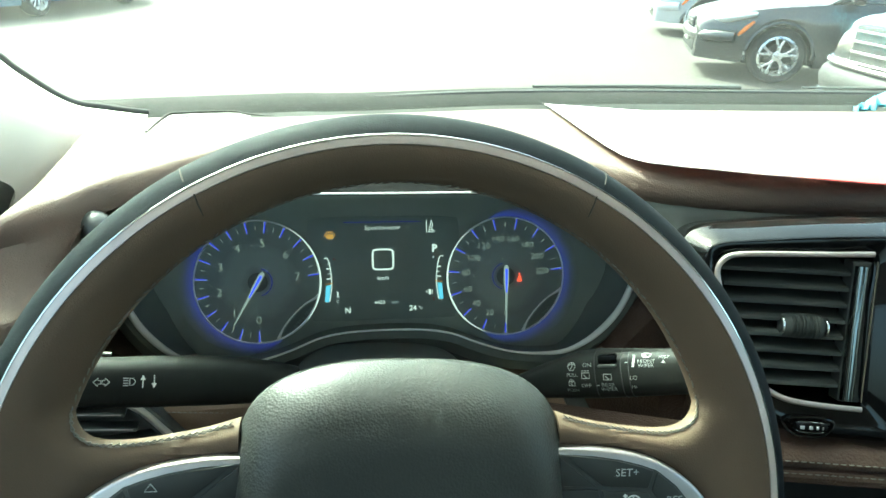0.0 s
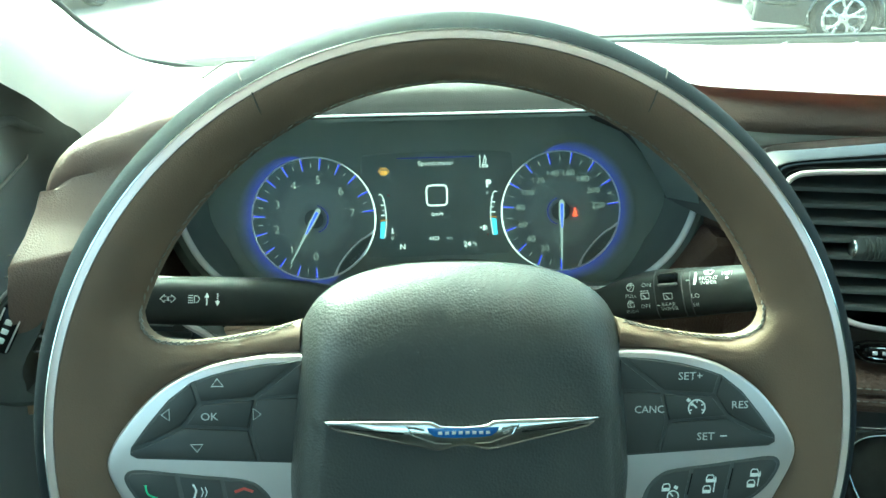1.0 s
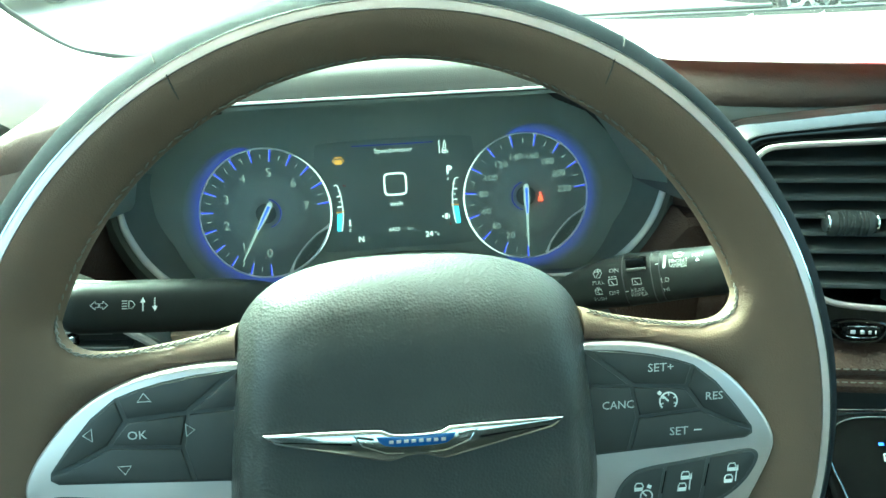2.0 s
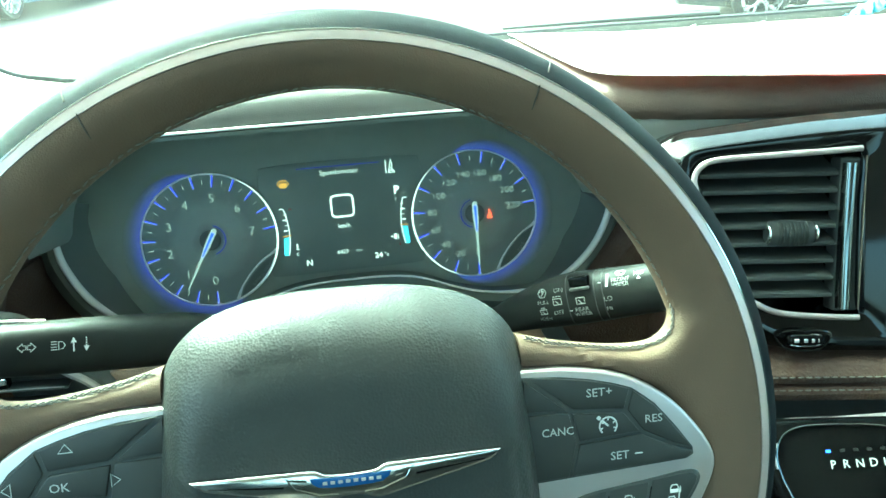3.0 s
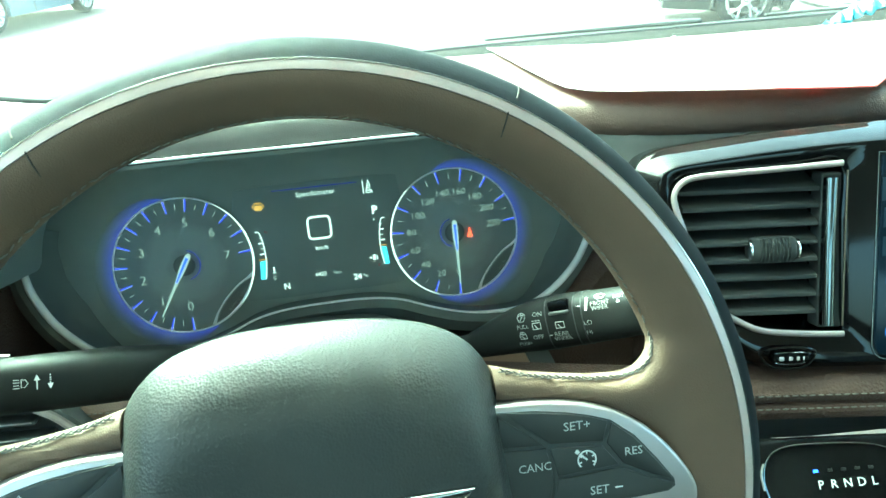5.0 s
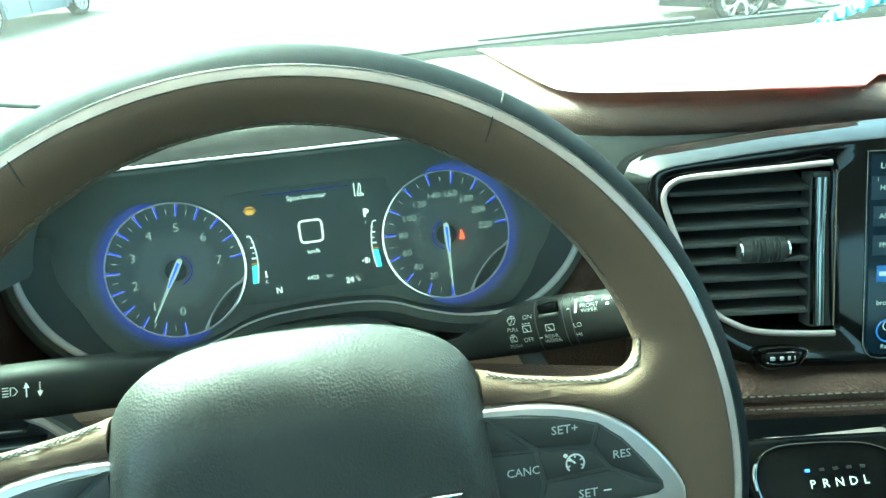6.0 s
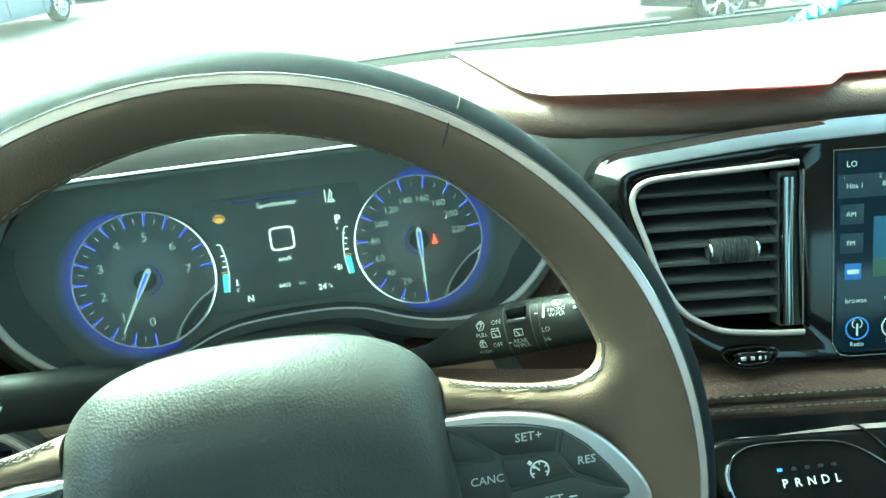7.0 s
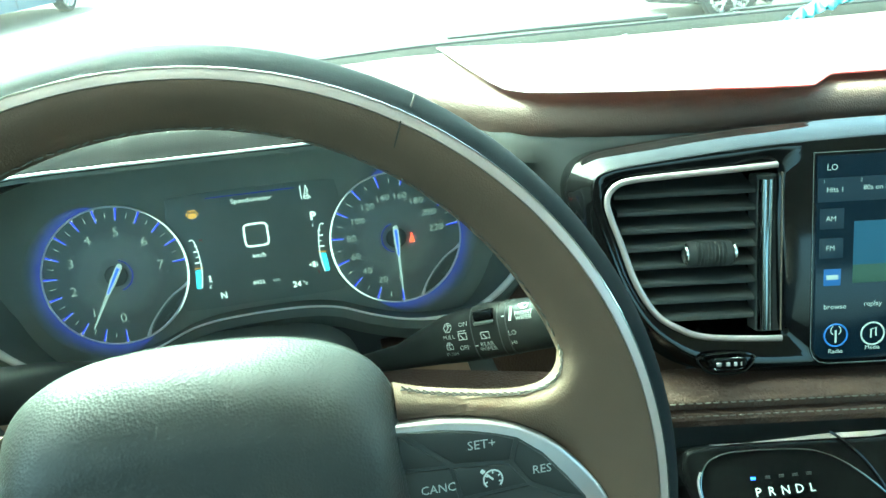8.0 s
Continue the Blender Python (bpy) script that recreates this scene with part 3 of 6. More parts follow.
def dial(x, labels, majors, glow, needle, caption, hub):
    d = part("dial", disc(0.0478, -0.003, 0.0, 0.0003, c=(0, 0)), DIAL, clu, "", pose(x, 0, 0.0005))
    ring = [(0.0482 * math.cos(2 * math.pi * i / 96), 0.0482 * math.sin(2 * math.pi * i / 96), 0.0008) for i in range(96)]
    part("ring", tube(ring, 0.0007, 8, True), BRIGHT, d)
    lit = arc(0.0482, glow[2], glow[3], 30, z=0.0013)
    part("ring_light", tube(lit, [0.0002 + 0.0006 * math.sin(math.pi * i / 30) for i in range(31)], 8), LIT_WHITE, d)
    wide = [0.0150 * max(0.02, math.sin(math.pi * i / 60)) ** 0.6 for i in range(61)]
    halo = []
    for i, w in enumerate(wide):
        a = radians(glow[0] + (glow[1] - glow[0]) * i / 60)
        halo.append(((0.0475 + w / 2) * math.cos(a), (0.0475 + w / 2) * math.sin(a), -0.0018))
    part("halo", band(halo, wide, 0.0004), GLOW, d)
    for i in range(majors * 2 + 1):
        a = radians(-90 - 263.5 * i / (majors * 2))
        big = i % 2 == 0
        r0, r1 = (0.0385, 0.0474) if big else (0.0405, 0.0440)
        c, s = math.cos(a), math.sin(a)
        bm = band([(c * r0, s * r0, 0.0002), (c * r1, s * r1, 0.0002)], [0.0007, 0.0013] if big else 0.0005, 0.0004)
        part("tick", bm, TICK if big else LIT_NUMERAL, d)
        if big:
            part("tick_edge", band([(c * r0 - s * 0.0004, s * r0 + c * 0.0004, 0.0004), (c * r1 - s * 0.0009, s * r1 + c * 0.0009, 0.0004)], 0.0003, 0.0003), LIT_NUMERAL, d)
            part("tick_foot", band([(c * 0.0455, s * 0.0455, 0.0001), (c * 0.0478, s * 0.0478, 0.0001)], [0.0016, 0.0042], 0.0003), SATIN, d)
    for text, value in labels:
        a = radians(-90 - 263.5 * value)
        r = 0.0303 if len(text) < 2 else (0.0328 if len(text) < 3 else 0.0308)
        lettering(text, 0.0092 if majors == 14 else 0.0069, LIT_NUMERAL, d, math.cos(a) * r, math.sin(a) * r, 0.0004, bold=-0.012, stretch=1.08)
    chord = curve(mm([(46.6, -11.5, .8), (42.5, -14.2, .8), (35.1, -18.6, .8), (27, -26, .8), (20.2, -34.2, .8), (16.8, -40, .8), (14.6, -45.4, .8)]), 6)
    k = len(chord)
    part("caption_frame", tube(chord, [0.0006 + 0.0010 * abs(2 * i / (k - 1) - 1) ** 3 for i in range(k)], 8, flat=0.6), BRIGHT, d)
    part("caption_arc", tube(arc(0.0478, -14, -72, 24, z=0.0010), [0.0004 + 0.0006 * math.sin(math.pi * i / 24) for i in range(25)], 8), BRIGHT, d)
    leaf = [(q.x + 0.0012, q.y - 0.0012) for q in chord[4:-4]] + [q[:2] for q in arc(0.0468, -66, -21, 16)]
    part("caption_plate", plate(leaf, 0.0001, 0.0004, 0.0001, 1), surface("caption_dark", (0.12, 0.135, 0.125), 0.5, bump=0), d)
    lettering(caption, 0.0042, INK_DIM, d, 0.0342, -0.0292, 0.0008, turn=47, bold=-0.01)
    hubring = arc(0.0108, hub[0], hub[1], 24, z=0.0006)
    part("hub_light", tube(hubring, 0.0003, 6), glowing("lit_hub", (0.03, 0.04, 0.6), 0.06), d)
    part("hub", disc(0.0075, 0.0, 0.0025, 0.001, 32), surface("hub_grey", (0.11, 0.12, 0.115), 0.5, bump=0), d)
    nd = radians(needle)
    t, s = Vector((math.cos(nd), math.sin(nd), 0)), Vector((-math.sin(nd), math.cos(nd), 0))
    up = Vector((0, 0, 0.0035))
    outline = [t * -0.009 + s * 0.0012, t * -0.007 + s * 0.0020, t * 0.004 + s * 0.0021, t * 0.014 + s * 0.0010, t * 0.0395 + s * 0.0004, t * 0.0395 - s * 0.0004, t * 0.014 - s * 0.0010, t * 0.004 - s * 0.0021, t * -0.007 - s * 0.0020, t * -0.009 - s * 0.0012]
    n = part("needle", plate([(q.x, q.y) for q in outline], 0.0028, 0.0042, 0.0003), LIT_NEEDLE, d)
    part("needle_light", band([t * -0.006 + up * 1.22, t * 0.013 + up * 1.22], [0.0021, 0.0009], 0.0003), LIT_BLUE, n)
    return d


dial(-0.0985, [(str(i), i / 7) for i in range(8)], 14, (100, 292, -60, 60), -119.5, "RPM x 1000", (-75, 75))
speed = dial(0.0985, [(str(20 * i), i / 11) for i in range(12)], 11, (105, -112, 130, 250), -90, "km/h", (105, 255))
bm = tube(mm([(11.5, -4.6, .6), (11.5, -3.0, .6), (11.5, 0.2, .6)]), [0.0021, 0.0017, 0.0006], 8)
tube(mm([(11.5, 0.7, .6), (11.5, 2.1, .6)]), 0.0007, 8, bm=bm)
band(mm([(9.6, -4.4, 2.6), (13.0, -0.2, 2.2)]), 0.0005, 0.0002, bm)
part("belt_sign", bm, LIT_RED, speed)

# ---- steering column and stalks ----
col = thing("steering_column", WHEEL, "black plastic steering column shroud behind the wheel", "steering column")
bm = bmesh.new()
loops = []
for z, w, h, cy in ((-0.005, 0.062, 0.05, 0.0), (-0.06, 0.064, 0.052, -0.002), (-0.13, 0.066, 0.054, -0.006), (-0.20, 0.068, 0.056, -0.012)):
    loops.append([(w * math.copysign(abs(math.cos(a)) ** 0.6, math.cos(a)), cy + h * math.copysign(abs(math.sin(a)) ** 0.6, math.sin(a)), z) for a in [2 * math.pi * i / 40 for i in range(40)]])
rings(bm, loops, cap0=True, cap1=True)
part("shroud", bm, SOFT_BLACK, col)


def stalk(name, a, b, keys, label):
    """A control stalk along a line that runs to the right; keys: place along it, centre height, half height, in mm."""
    a, b = Vector(a), Vector(b)
    x = (b - a).normalized()
    y = Vector((0, 0.331, 0.9436))
    y = (y - x * y.dot(x)).normalized()
    st = thing(name, axes(a, x, y, x.cross(y)), label, "control stalk")
    cols = list(zip(*keys))
    spots = sorted(set(cols[0]) | set(range(int(cols[0][0]), int(cols[0][-1]), 6)))
    loops = [ring_of_stalk(q, *(float(np.interp(q, cols[0], c)) for c in cols[1:])) for q in spots]
    part("lever", rings(bmesh.new(), loops, cap0=True, cap1=True), STALK_BLACK, st)
    return st


def ring_of_stalk(q, yc, h, grow=0.0):
    return [(q * MM, (yc + (h + grow) * math.copysign(abs(math.cos(v)) ** 0.75, math.cos(v))) * MM, (h + grow) * 0.86 * MM * math.copysign(abs(math.sin(v)) ** 0.75, math.sin(v))) for v in [2 * math.pi * i / 36 for i in range(36)]]


def on_skin(keys, x, y):
    """Pose a hair proud of the stalk's front, tilted with it; x and y in mm."""
    cols = list(zip(*keys))
    yc, h = (float(np.interp(x, cols[0], c)) for c in cols[1:])
    f = max(-0.97, min(0.97, (y - yc) / h))
    z = h * 0.86 * (1 - abs(f) ** (2 / 0.75)) ** 0.375 + 0.25
    return pose(x * MM, y * MM, z * MM, -math.degrees(math.asin(f)) * 0.75)


def on_stalk(st, keys, text, size, x, y, mat=None, bold=-0.018):
    ob = lettering(text, size, mat or INK_SOFT, st, 0, 0, 0, bold=bold)
    ob.matrix_basis = on_skin(keys, x, y)
    return ob


def sign_on_stalk(st, keys, name, x, y, lines, w=0.0005, mat=None):
    bm = bmesh.new()
    for ln in lines:
        band([(q[0] * MM, q[1] * MM, 0) for q in ln], w, 0.0002, bm)
    return part(name, bm, mat or INK_SOFT, st, "", on_skin(keys, x, y))


WIPER_KEYS = [(0, -9, 5.5), (36, -7, 7.4), (52, -4, 10.3), (69, -1.2, 13.0), (82, 0.2, 14.6), (94, 0.6, 15.0), (134, 0.6, 13.4), (148, 0.6, 12.8), (152.5, 0.6, 11.8), (155, 0.6, 9.6), (156, 0.6, 7)]
wiper = stalk("wiper_stalk", (0.0615, 0.1514, 1.0854), (0.180, 0.0664, 1.1408), WIPER_KEYS, "black wiper stalk with white printed symbols")
for text, size, x, y, m in (("ON", 3.7, 90, 8.2, INK_SOFT), ("OFF", 3.7, 88.2, -4.3, INK_SOFT), ("PULL", 3.3, 79.8, 2.4, INK_SOFT), ("PUSH", 3.2, 79.2, -7.2, INK_DIM), ("REAR", 3.5, 102, -4.0, INK_SOFT), ("WIPER", 3.5, 102.2, -6.7, INK_SOFT), ("LO", 3.7, 117.8, -0.1, INK_SOFT), ("HI", 3.5, 117.4, -5.4, INK_SOFT), ("FRONT", 3.2, 125.8, 9.2, INK_SOFT), ("WIPER", 3.2, 125.6, 6.8, INK_SOFT), ("MIST", 3.0, 136, 11.0, INK_SOFT)):
    on_stalk(wiper, WIPER_KEYS, text, size * MM, x, y, m)
fan = [[(-2.6, 1.2), (-1.3, 2), (0, 2.3), (1.3, 2), (2.6, 1.2), (1.3, -1.6), (-1.3, -1.6), (-2.6, 1.2)], [(-0.9, -1.0), (0.9, 1.4)], [(-1.6, 2.8), (-2.2, 1.6)], [(-1.6, 2.8), (0, 3.4), (1.6, 2.8)], [(0, 3.4), (0, 1.2)], [(1.6, 2.8), (2.2, 1.6)]]
screenw = [[(-2.4, 1.7), (2.4, 1.7), (2.4, -1.7), (-2.4, -1.7), (-2.4, 1.7)], [(0.6, -1.6), (-1.2, 0.6)]]
sign_on_stalk(wiper, WIPER_KEYS, "washer_symbol", 79.8, 6.8, fan, 0.00035)
sign_on_stalk(wiper, WIPER_KEYS, "rear_washer_symbol", 79, -3.0, [[(q[0] * 0.8, q[1] * 0.8) for q in ln] for ln in screenw] + [[(-1.3, 1.6), (-1, 2.6), (1, 2.6), (1.3, 1.6)], [(0, 2.6), (0, 0.6)]], 0.0004)
sign_on_stalk(wiper, WIPER_KEYS, "rear_wiper_symbol", 88.6, 2.0, screenw + [[(-2.4, 2.9), (-1.2, 2.9)], [(-0.6, 2.9), (0.6, 2.9)], [(1.2, 2.9), (2.4, 2.9)]])
sign_on_stalk(wiper, WIPER_KEYS, "rear_screen_symbol", 102.2, 0.9, screenw)
sign_on_stalk(wiper, WIPER_KEYS, "front_screen_symbol", 125.8, 12.0, [[(-2.8, 1.0), (-1.4, 1.6), (1.4, 1.6), (2.8, 1.0), (1.6, -1.0), (-1.6, -1.0), (-2.8, 1.0)], [(0.2, -0.8), (-1.4, 1)]])
sign_on_stalk(wiper, WIPER_KEYS, "mist_mark", 135.8, 8.8, [[(-0.9, -0.6), (0.9, -0.6), (0, 0.7), (-0.9, -0.6)], [(-0.5, -0.3), (0.5, -0.3)]])
sign_on_stalk(wiper, WIPER_KEYS, "pointer_bar", 118.4, 9.6, [[(-0.2, -3.6), (0.5, 3.6)]], 0.0014)
sign_on_stalk(wiper, WIPER_KEYS, "pointer_dash", 114.2, 9.0, [[(-0.8, 0), (0.8, 0)]])
sign_on_stalk(wiper, WIPER_KEYS, "rear_dash", 95.8, -4.1, [[(-0.9, 0), (0.9, 0)]])
for x, h in ((94.6, 15.0), (110.6, 14.4), (115.2, 14.2)):
    part("ring_groove", rings(bmesh.new(), [ring_of_stalk(x + dx, 0.6, h, g) for dx, g in ((-0.3, 0.1), (0, 0.28), (0.3, 0.1))], cap0=True, cap1=True), RUBBER, wiper)
part("thumb_switch", block((0.1028, 0.0112, 0.0098), (0.0115, 0.0060, 0.0062), 0.0014), PIANO, wiper, "gloss black thumb switch")
part("switch_shelf", block((0.1028, 0.0076, 0.0117), (0.0112, 0.0018, 0.0044), 0.0006, 1), SOFT_BLACK, wiper)

TURN_KEYS = [(0, 0, 6.5), (1, 0, 9), (3.5, 0, 11.6), (8, 0, 13.2), (40, 0, 14.2), (80, 0, 14.4), (100, -0.5, 13.6), (118, -1.5, 11.5), (130, -2, 9.5)]
turn = stalk("indicator_stalk", (-0.176, 0.095, 1.1325), (-0.050, 0.133, 1.103), TURN_KEYS, "black indicator and headlight stalk with white symbols")
arrowl = [[(-4.0, 0), (-1.7, 2.2), (-1.7, 1), (-0.3, 1), (-0.3, -1), (-1.7, -1), (-1.7, -2.2), (-4.0, 0)]]
sign_on_stalk(turn, TURN_KEYS, "indicator_symbol", 18.7, 3.0, arrowl + [[(-q[0], q[1]) for q in arrowl[0]]], 0.0004)
lamp = [[(0, 2), (1.8, 1.7), (2.9, 0), (1.8, -1.7), (0, -2), (0, 2)]] + [[(-3.4, y), (-0.7, y)] for y in (2.0, 0.7, -0.7, -2.0)]
sign_on_stalk(turn, TURN_KEYS, "headlight_symbol", 32.7, 3.0, lamp, 0.00045)
for name, x, up, dashes in (("up_arrow", 39.4, 1, [(-3.4, 1.6)]), ("down_arrow", 45.2, -1, [(-3.4, -2.7), (-2.2, -1.5), (-1.0, -0.3), (0.2, 1.2)])):
    bm = bmesh.new()
    for y0, y1 in dashes:
        band([(0, y0 * MM * up, 0), (0, y1 * MM * up, 0)], 0.0006, 0.0002, bm)
    band([(0, 1.0 * MM * up, 0), (0, 3.6 * MM * up, 0)], [0.0027, 0.0002], 0.0002, bm)
    part(name, bm, INK, turn, "", on_skin(TURN_KEYS, x, 3.0))

# ---- steering wheel ----
wheel = thing("steering_wheel", WHEEL, "brown and black leather steering wheel with a silver inlay ring", "steering wheel")


def inner_reach(t):
    """How far the leather of the rim reaches inwards at angle t."""
    st = math.sin(t)
    k = max(0.0, 1 - st / 0.36) if st > 0 else max(0.0, 1 + st / 0.75)
    return 1.0 + 0.72 * (1 - abs(st)) ** 0.8 + 1.3 * k * k * (3 - 2 * k)


def rim_band(name, a0, a1, mat, label, lift=0.0, depth=0.80):
    """A slice of the rim's oval section, swept round the hub."""
    bm = bmesh.new()
    n = max(4, int((a1 - a0) / 9))
    prof = []
    for i in range(n + 1):
        a = radians(a0 + (a1 - a0) * i / n)
        prof.append((0.1758 + (0.0145 + lift) * math.cos(a) * (1 + 0.12 * max(0.0, math.cos(a)) ** 2), 0.002 + (0.0150 + lift) * math.sin(a)))
    for i in range(n, -1, -1):
        a = radians(a0 + (a1 - a0) * i / n)
        prof.append((0.1758 + 0.0145 * depth * math.cos(a), 0.002 + 0.0150 * depth * math.sin(a)))
    loops = []
    for j in range(144):
        t = 2 * math.pi * j / 144
        wide = inner_reach(t)
        loops.append([((q[0] if q[0] > 0.1758 else 0.1758 + (q[0] - 0.1758) * wide) * math.cos(t), (q[0] if q[0] > 0.1758 else 0.1758 + (q[0] - 0.1758) * wide) * math.sin(t), q[1]) for q in prof])
    rings(bm, loops, loop=True)
    return part(name, bm, mat, wheel, label)


rim_band("rim_outer", -95, 65, BLACK_LEATHER, "black leather outer rim")
rim_band("rim_inlay", 66, 82, INLAY, "satin silver inlay ring", 0.0002)
edge_r = 0.1758 + 0.0147 * math.cos(radians(65.5))
part("inlay_edge", tube([(edge_r * math.cos(2 * math.pi * i / 144), edge_r * math.sin(2 * math.pi * i / 144), 0.002 + 0.0152 * math.sin(radians(65.5))) for i in range(144)], 0.0005, 6, True), CHROME, wheel)
rim_band("rim_leather", 83, 264, WHEEL_BROWN, "smooth brown leather rim")
for t, a0, a1 in ((61.5, -60, 53), (120.5, -60, 53), (62.0, 80, 230), (120.0, 80, 230), (-61.5, 80, 230), (-118.5, 80, 230)):
    path = []
    for i in range(21):
        a = radians(a0 + (a1 - a0) * i / 20)
        q = 0.1758 + 0.0146 * math.cos(a) * (1 + 0.12 * max(0.0, math.cos(a)) ** 2)
        tt = radians(t + (2.0 * i / 20 if a0 > 0 else 0) * (1 if t > 90 else -1))
        path.append((q * math.cos(tt), q * math.sin(tt), 0.002 + 0.0151 * math.sin(a)))
    part("seam", tube(path, 0.00035, 6), SEAM, wheel)
inner = []
for a in range(24, 158, 2):
    q = 0.1758 - 0.0142 * (1.0 + 0.72 * (1 - abs(math.sin(radians(a)))) ** 0.8)
    inner.append((q * math.cos(radians(a)), q * math.sin(radians(a)), 0.0066))
stitches(inner, 0.0042, 0.0032, 0.0004, surface("dark_thread", (0.13, 0.122, 0.105), 0.8, bump=0), wheel, 0.0004)

def far_from(q, line):
    best = 1.0
    for a, b in zip(line, line[1:]):
        a, e = Vector(a), Vector(b) - Vector(a)
        t = max(0.0, min(1.0, (q - a).dot(e) / max(1e-12, e.length_squared)))
        best = min(best, (q - a - e * t).length)
    return best


def spoke_skin(poly, hole_edge, pod_edge):
    """Leather over a spoke, rounded along its free edges and flowing into the rim."""
    bm = bmesh.new()
    bm.faces.new([bm.verts.new((q[0], q[1], 0)) for q in poly])
    for axis in (0, 1):
        for i in range(-60, 61):
            n, c = Vector((0, 0, 0)), Vector((0, 0, 0))
            n[axis], c[axis] = 1.0, 0.003 * i + 0.0004
            bmesh.ops.bisect_plane(bm, geom=bm.verts[:] + bm.edges[:] + bm.faces[:], plane_co=c, plane_no=n, dist=1e-6)
    edge_round = 0.0105
    for v in bm.verts:
        q = Vector((v.co.x, v.co.y))
        z = 0.0144 - 0.42 * max(0.0, q.y - 0.054)
        for line in (hole_edge, pod_edge):
            d = min(edge_round, far_from(q, line))
            z -= (edge_round - math.sqrt(edge_round ** 2 - (edge_round - d) ** 2)) * (0.85 if line is hole_edge else 0.35)
        r, t = q.length, math.atan2(q.y, q.x)
        x = (r - 0.1758) / 0.0145 if r > 0.1758 else (0.1758 - r) / (0.0145 * inner_reach(t))
        rim_z = 0.002 + 0.015 * math.sqrt(1 - x * x) if x < 1 else -0.01
        m = max(z, rim_z)
        v.co.z = m + math.log(math.exp((z - m) * 800) + math.exp((rim_z - m) * 800)) / 800
    ring = [e for e in bm.edges if e.is_boundary]
    for v in [g for g in bmesh.ops.extrude_edge_only(bm, edges=ring)["geom"] if isinstance(g, bmesh.types.BMVert)]:
        v.co.z = 0.001
    return bm


hole_side = [(72, 55), (86, 51), (100, 48.3), (114, 46.2), (126, 45.6), (135, 47.2), (140.5, 52), (142.3, 59), (141.5, 67), (138, 77)]
pod_side = [(72, 42.2), (87, 41.6), (100, 39.8), (110, 37.6), (120, 34), (130, 28.4), (139, 21), (148, 10.5), (153.5, 2), (156, -5), (155, -12), (150.5, -22), (142, -37), (128, -52)]
for sx in (1, -1):
    outer = [(150, 84), (163, 62), (169, 45), (172, 25), (173, 0), (171, -25), (163, -55), (148, -80), (135, -70)]
    poly = curve([(sx * q[0] * MM, q[1] * MM) for q in hole_side], 3) + [Vector((sx * q[0] * MM, q[1] * MM)) for q in outer] + list(reversed(curve([(sx * q[0] * MM, q[1] * MM) for q in pod_side], 3)))
    bm = spoke_skin(poly, [(sx * q[0] * MM, q[1] * MM) for q in hole_side], [(sx * q[0] * MM, q[1] * MM) for q in pod_side])
    part("spoke", bm, WHEEL_BROWN, wheel, "brown leather spoke")
    edge = curve([(sx * q[0] * MM, (q[1] + 0.1) * MM, 0.0086 - 0.42 * max(0.0, q[1] - 54) * MM) for q in hole_side], 6)
    stitches(edge, 0.0030, 0.0026, 0.00042, THREAD, wheel, 0.0002, 0.0007)
    # silver pod and its keys
    pod = curve([(sx * q[0] * MM, q[1] * MM) for q in pod_side + [(105, -70), (70, -70)]], 3) + [Vector((sx * 0.066, 0.0415))]
    pod = [q for q in pod]
    trim = part("switch_trim", plate(pod, 0.0, 0.0168, 0.0018), SATIN, wheel, "satin silver switch surround")
    well = [(70, 39.6), (87, 38.4), (100, 36.2), (110, 33.6), (118.5, 30.6), (128.5, 22.8), (138, 11.5), (145.3, 1.5), (145.6, -1.8), (142.5, -3.6), (110, -5.2), (70, -7.2)]
    part("switch_well", plate([(sx * q[0] * MM, q[1] * MM) for q in well], 0.010, 0.0171, 0.0004), MATT_BLACK, trim)
    low_well = curve([(sx * q[0] * MM, q[1] * MM) for q in [(83.5, -30), (86, -22), (92.5, -15.6), (101, -13.4), (113.5, -12.0), (126.5, -10.4), (140, -8.7), (146, -8.9), (148.6, -11.6), (147.6, -16), (143.5, -22.5), (137, -28.4), (128, -33), (110, -37), (86, -38)]], 3, True)
    part("assist_well", plate(low_well, 0.010, 0.0171, 0.0004), MATT_BLACK, trim)
    keys = [[(71, 38.6), (89.6, 23.6), (71, 24.4)],
            [(73, 39.4), (87, 38), (100, 35.8), (110, 33.2), (117.2, 30.6), (114.6, 21.8), (92, 23.6)],
            [(118.4, 30.0), (128.2, 22.2), (137.6, 11), (144.6, 1.6), (136, 4.4), (122.6, 11.4), (115.8, 21.2)],
            [(91.4, 22.4), (114.2, 20.6), (121.2, 11.4), (94.4, 9.6)],
            [(71, 23.4), (90.4, 22.6), (93.2, 9), (89.6, -5.6), (71, -6.4)],
            [(94.4, 8.6), (121.6, 10.4), (135.6, 3.4), (144.8, 0.4), (144.4, -2), (142, -3.2), (110, -4.6), (90.8, -5.4)]]
    for i, key in enumerate(keys):
        poly = inset([(sx * q[0] * MM, q[1] * MM) for q in key], 0.00025)
        part("key", plate(poly, 0.014, 0.0181 if i == 3 else 0.0178, 0.0005), BUTTON, trim)
    low_keys = [[(84.6, -30), (87, -22.4), (92.6, -16.4), (98, -14.7), (106.2, -13.7), (102.4, -35.6), (86.5, -36.8)], [(107.2, -13.6), (125.4, -11.3), (121.6, -33.8), (103.4, -35.5)], [(126.4, -11.1), (139.6, -9.6), (145.4, -9.7), (147.6, -12), (146.6, -15.8), (142.8, -21.8), (136.4, -27.6), (128, -32), (122.6, -33.6)]]
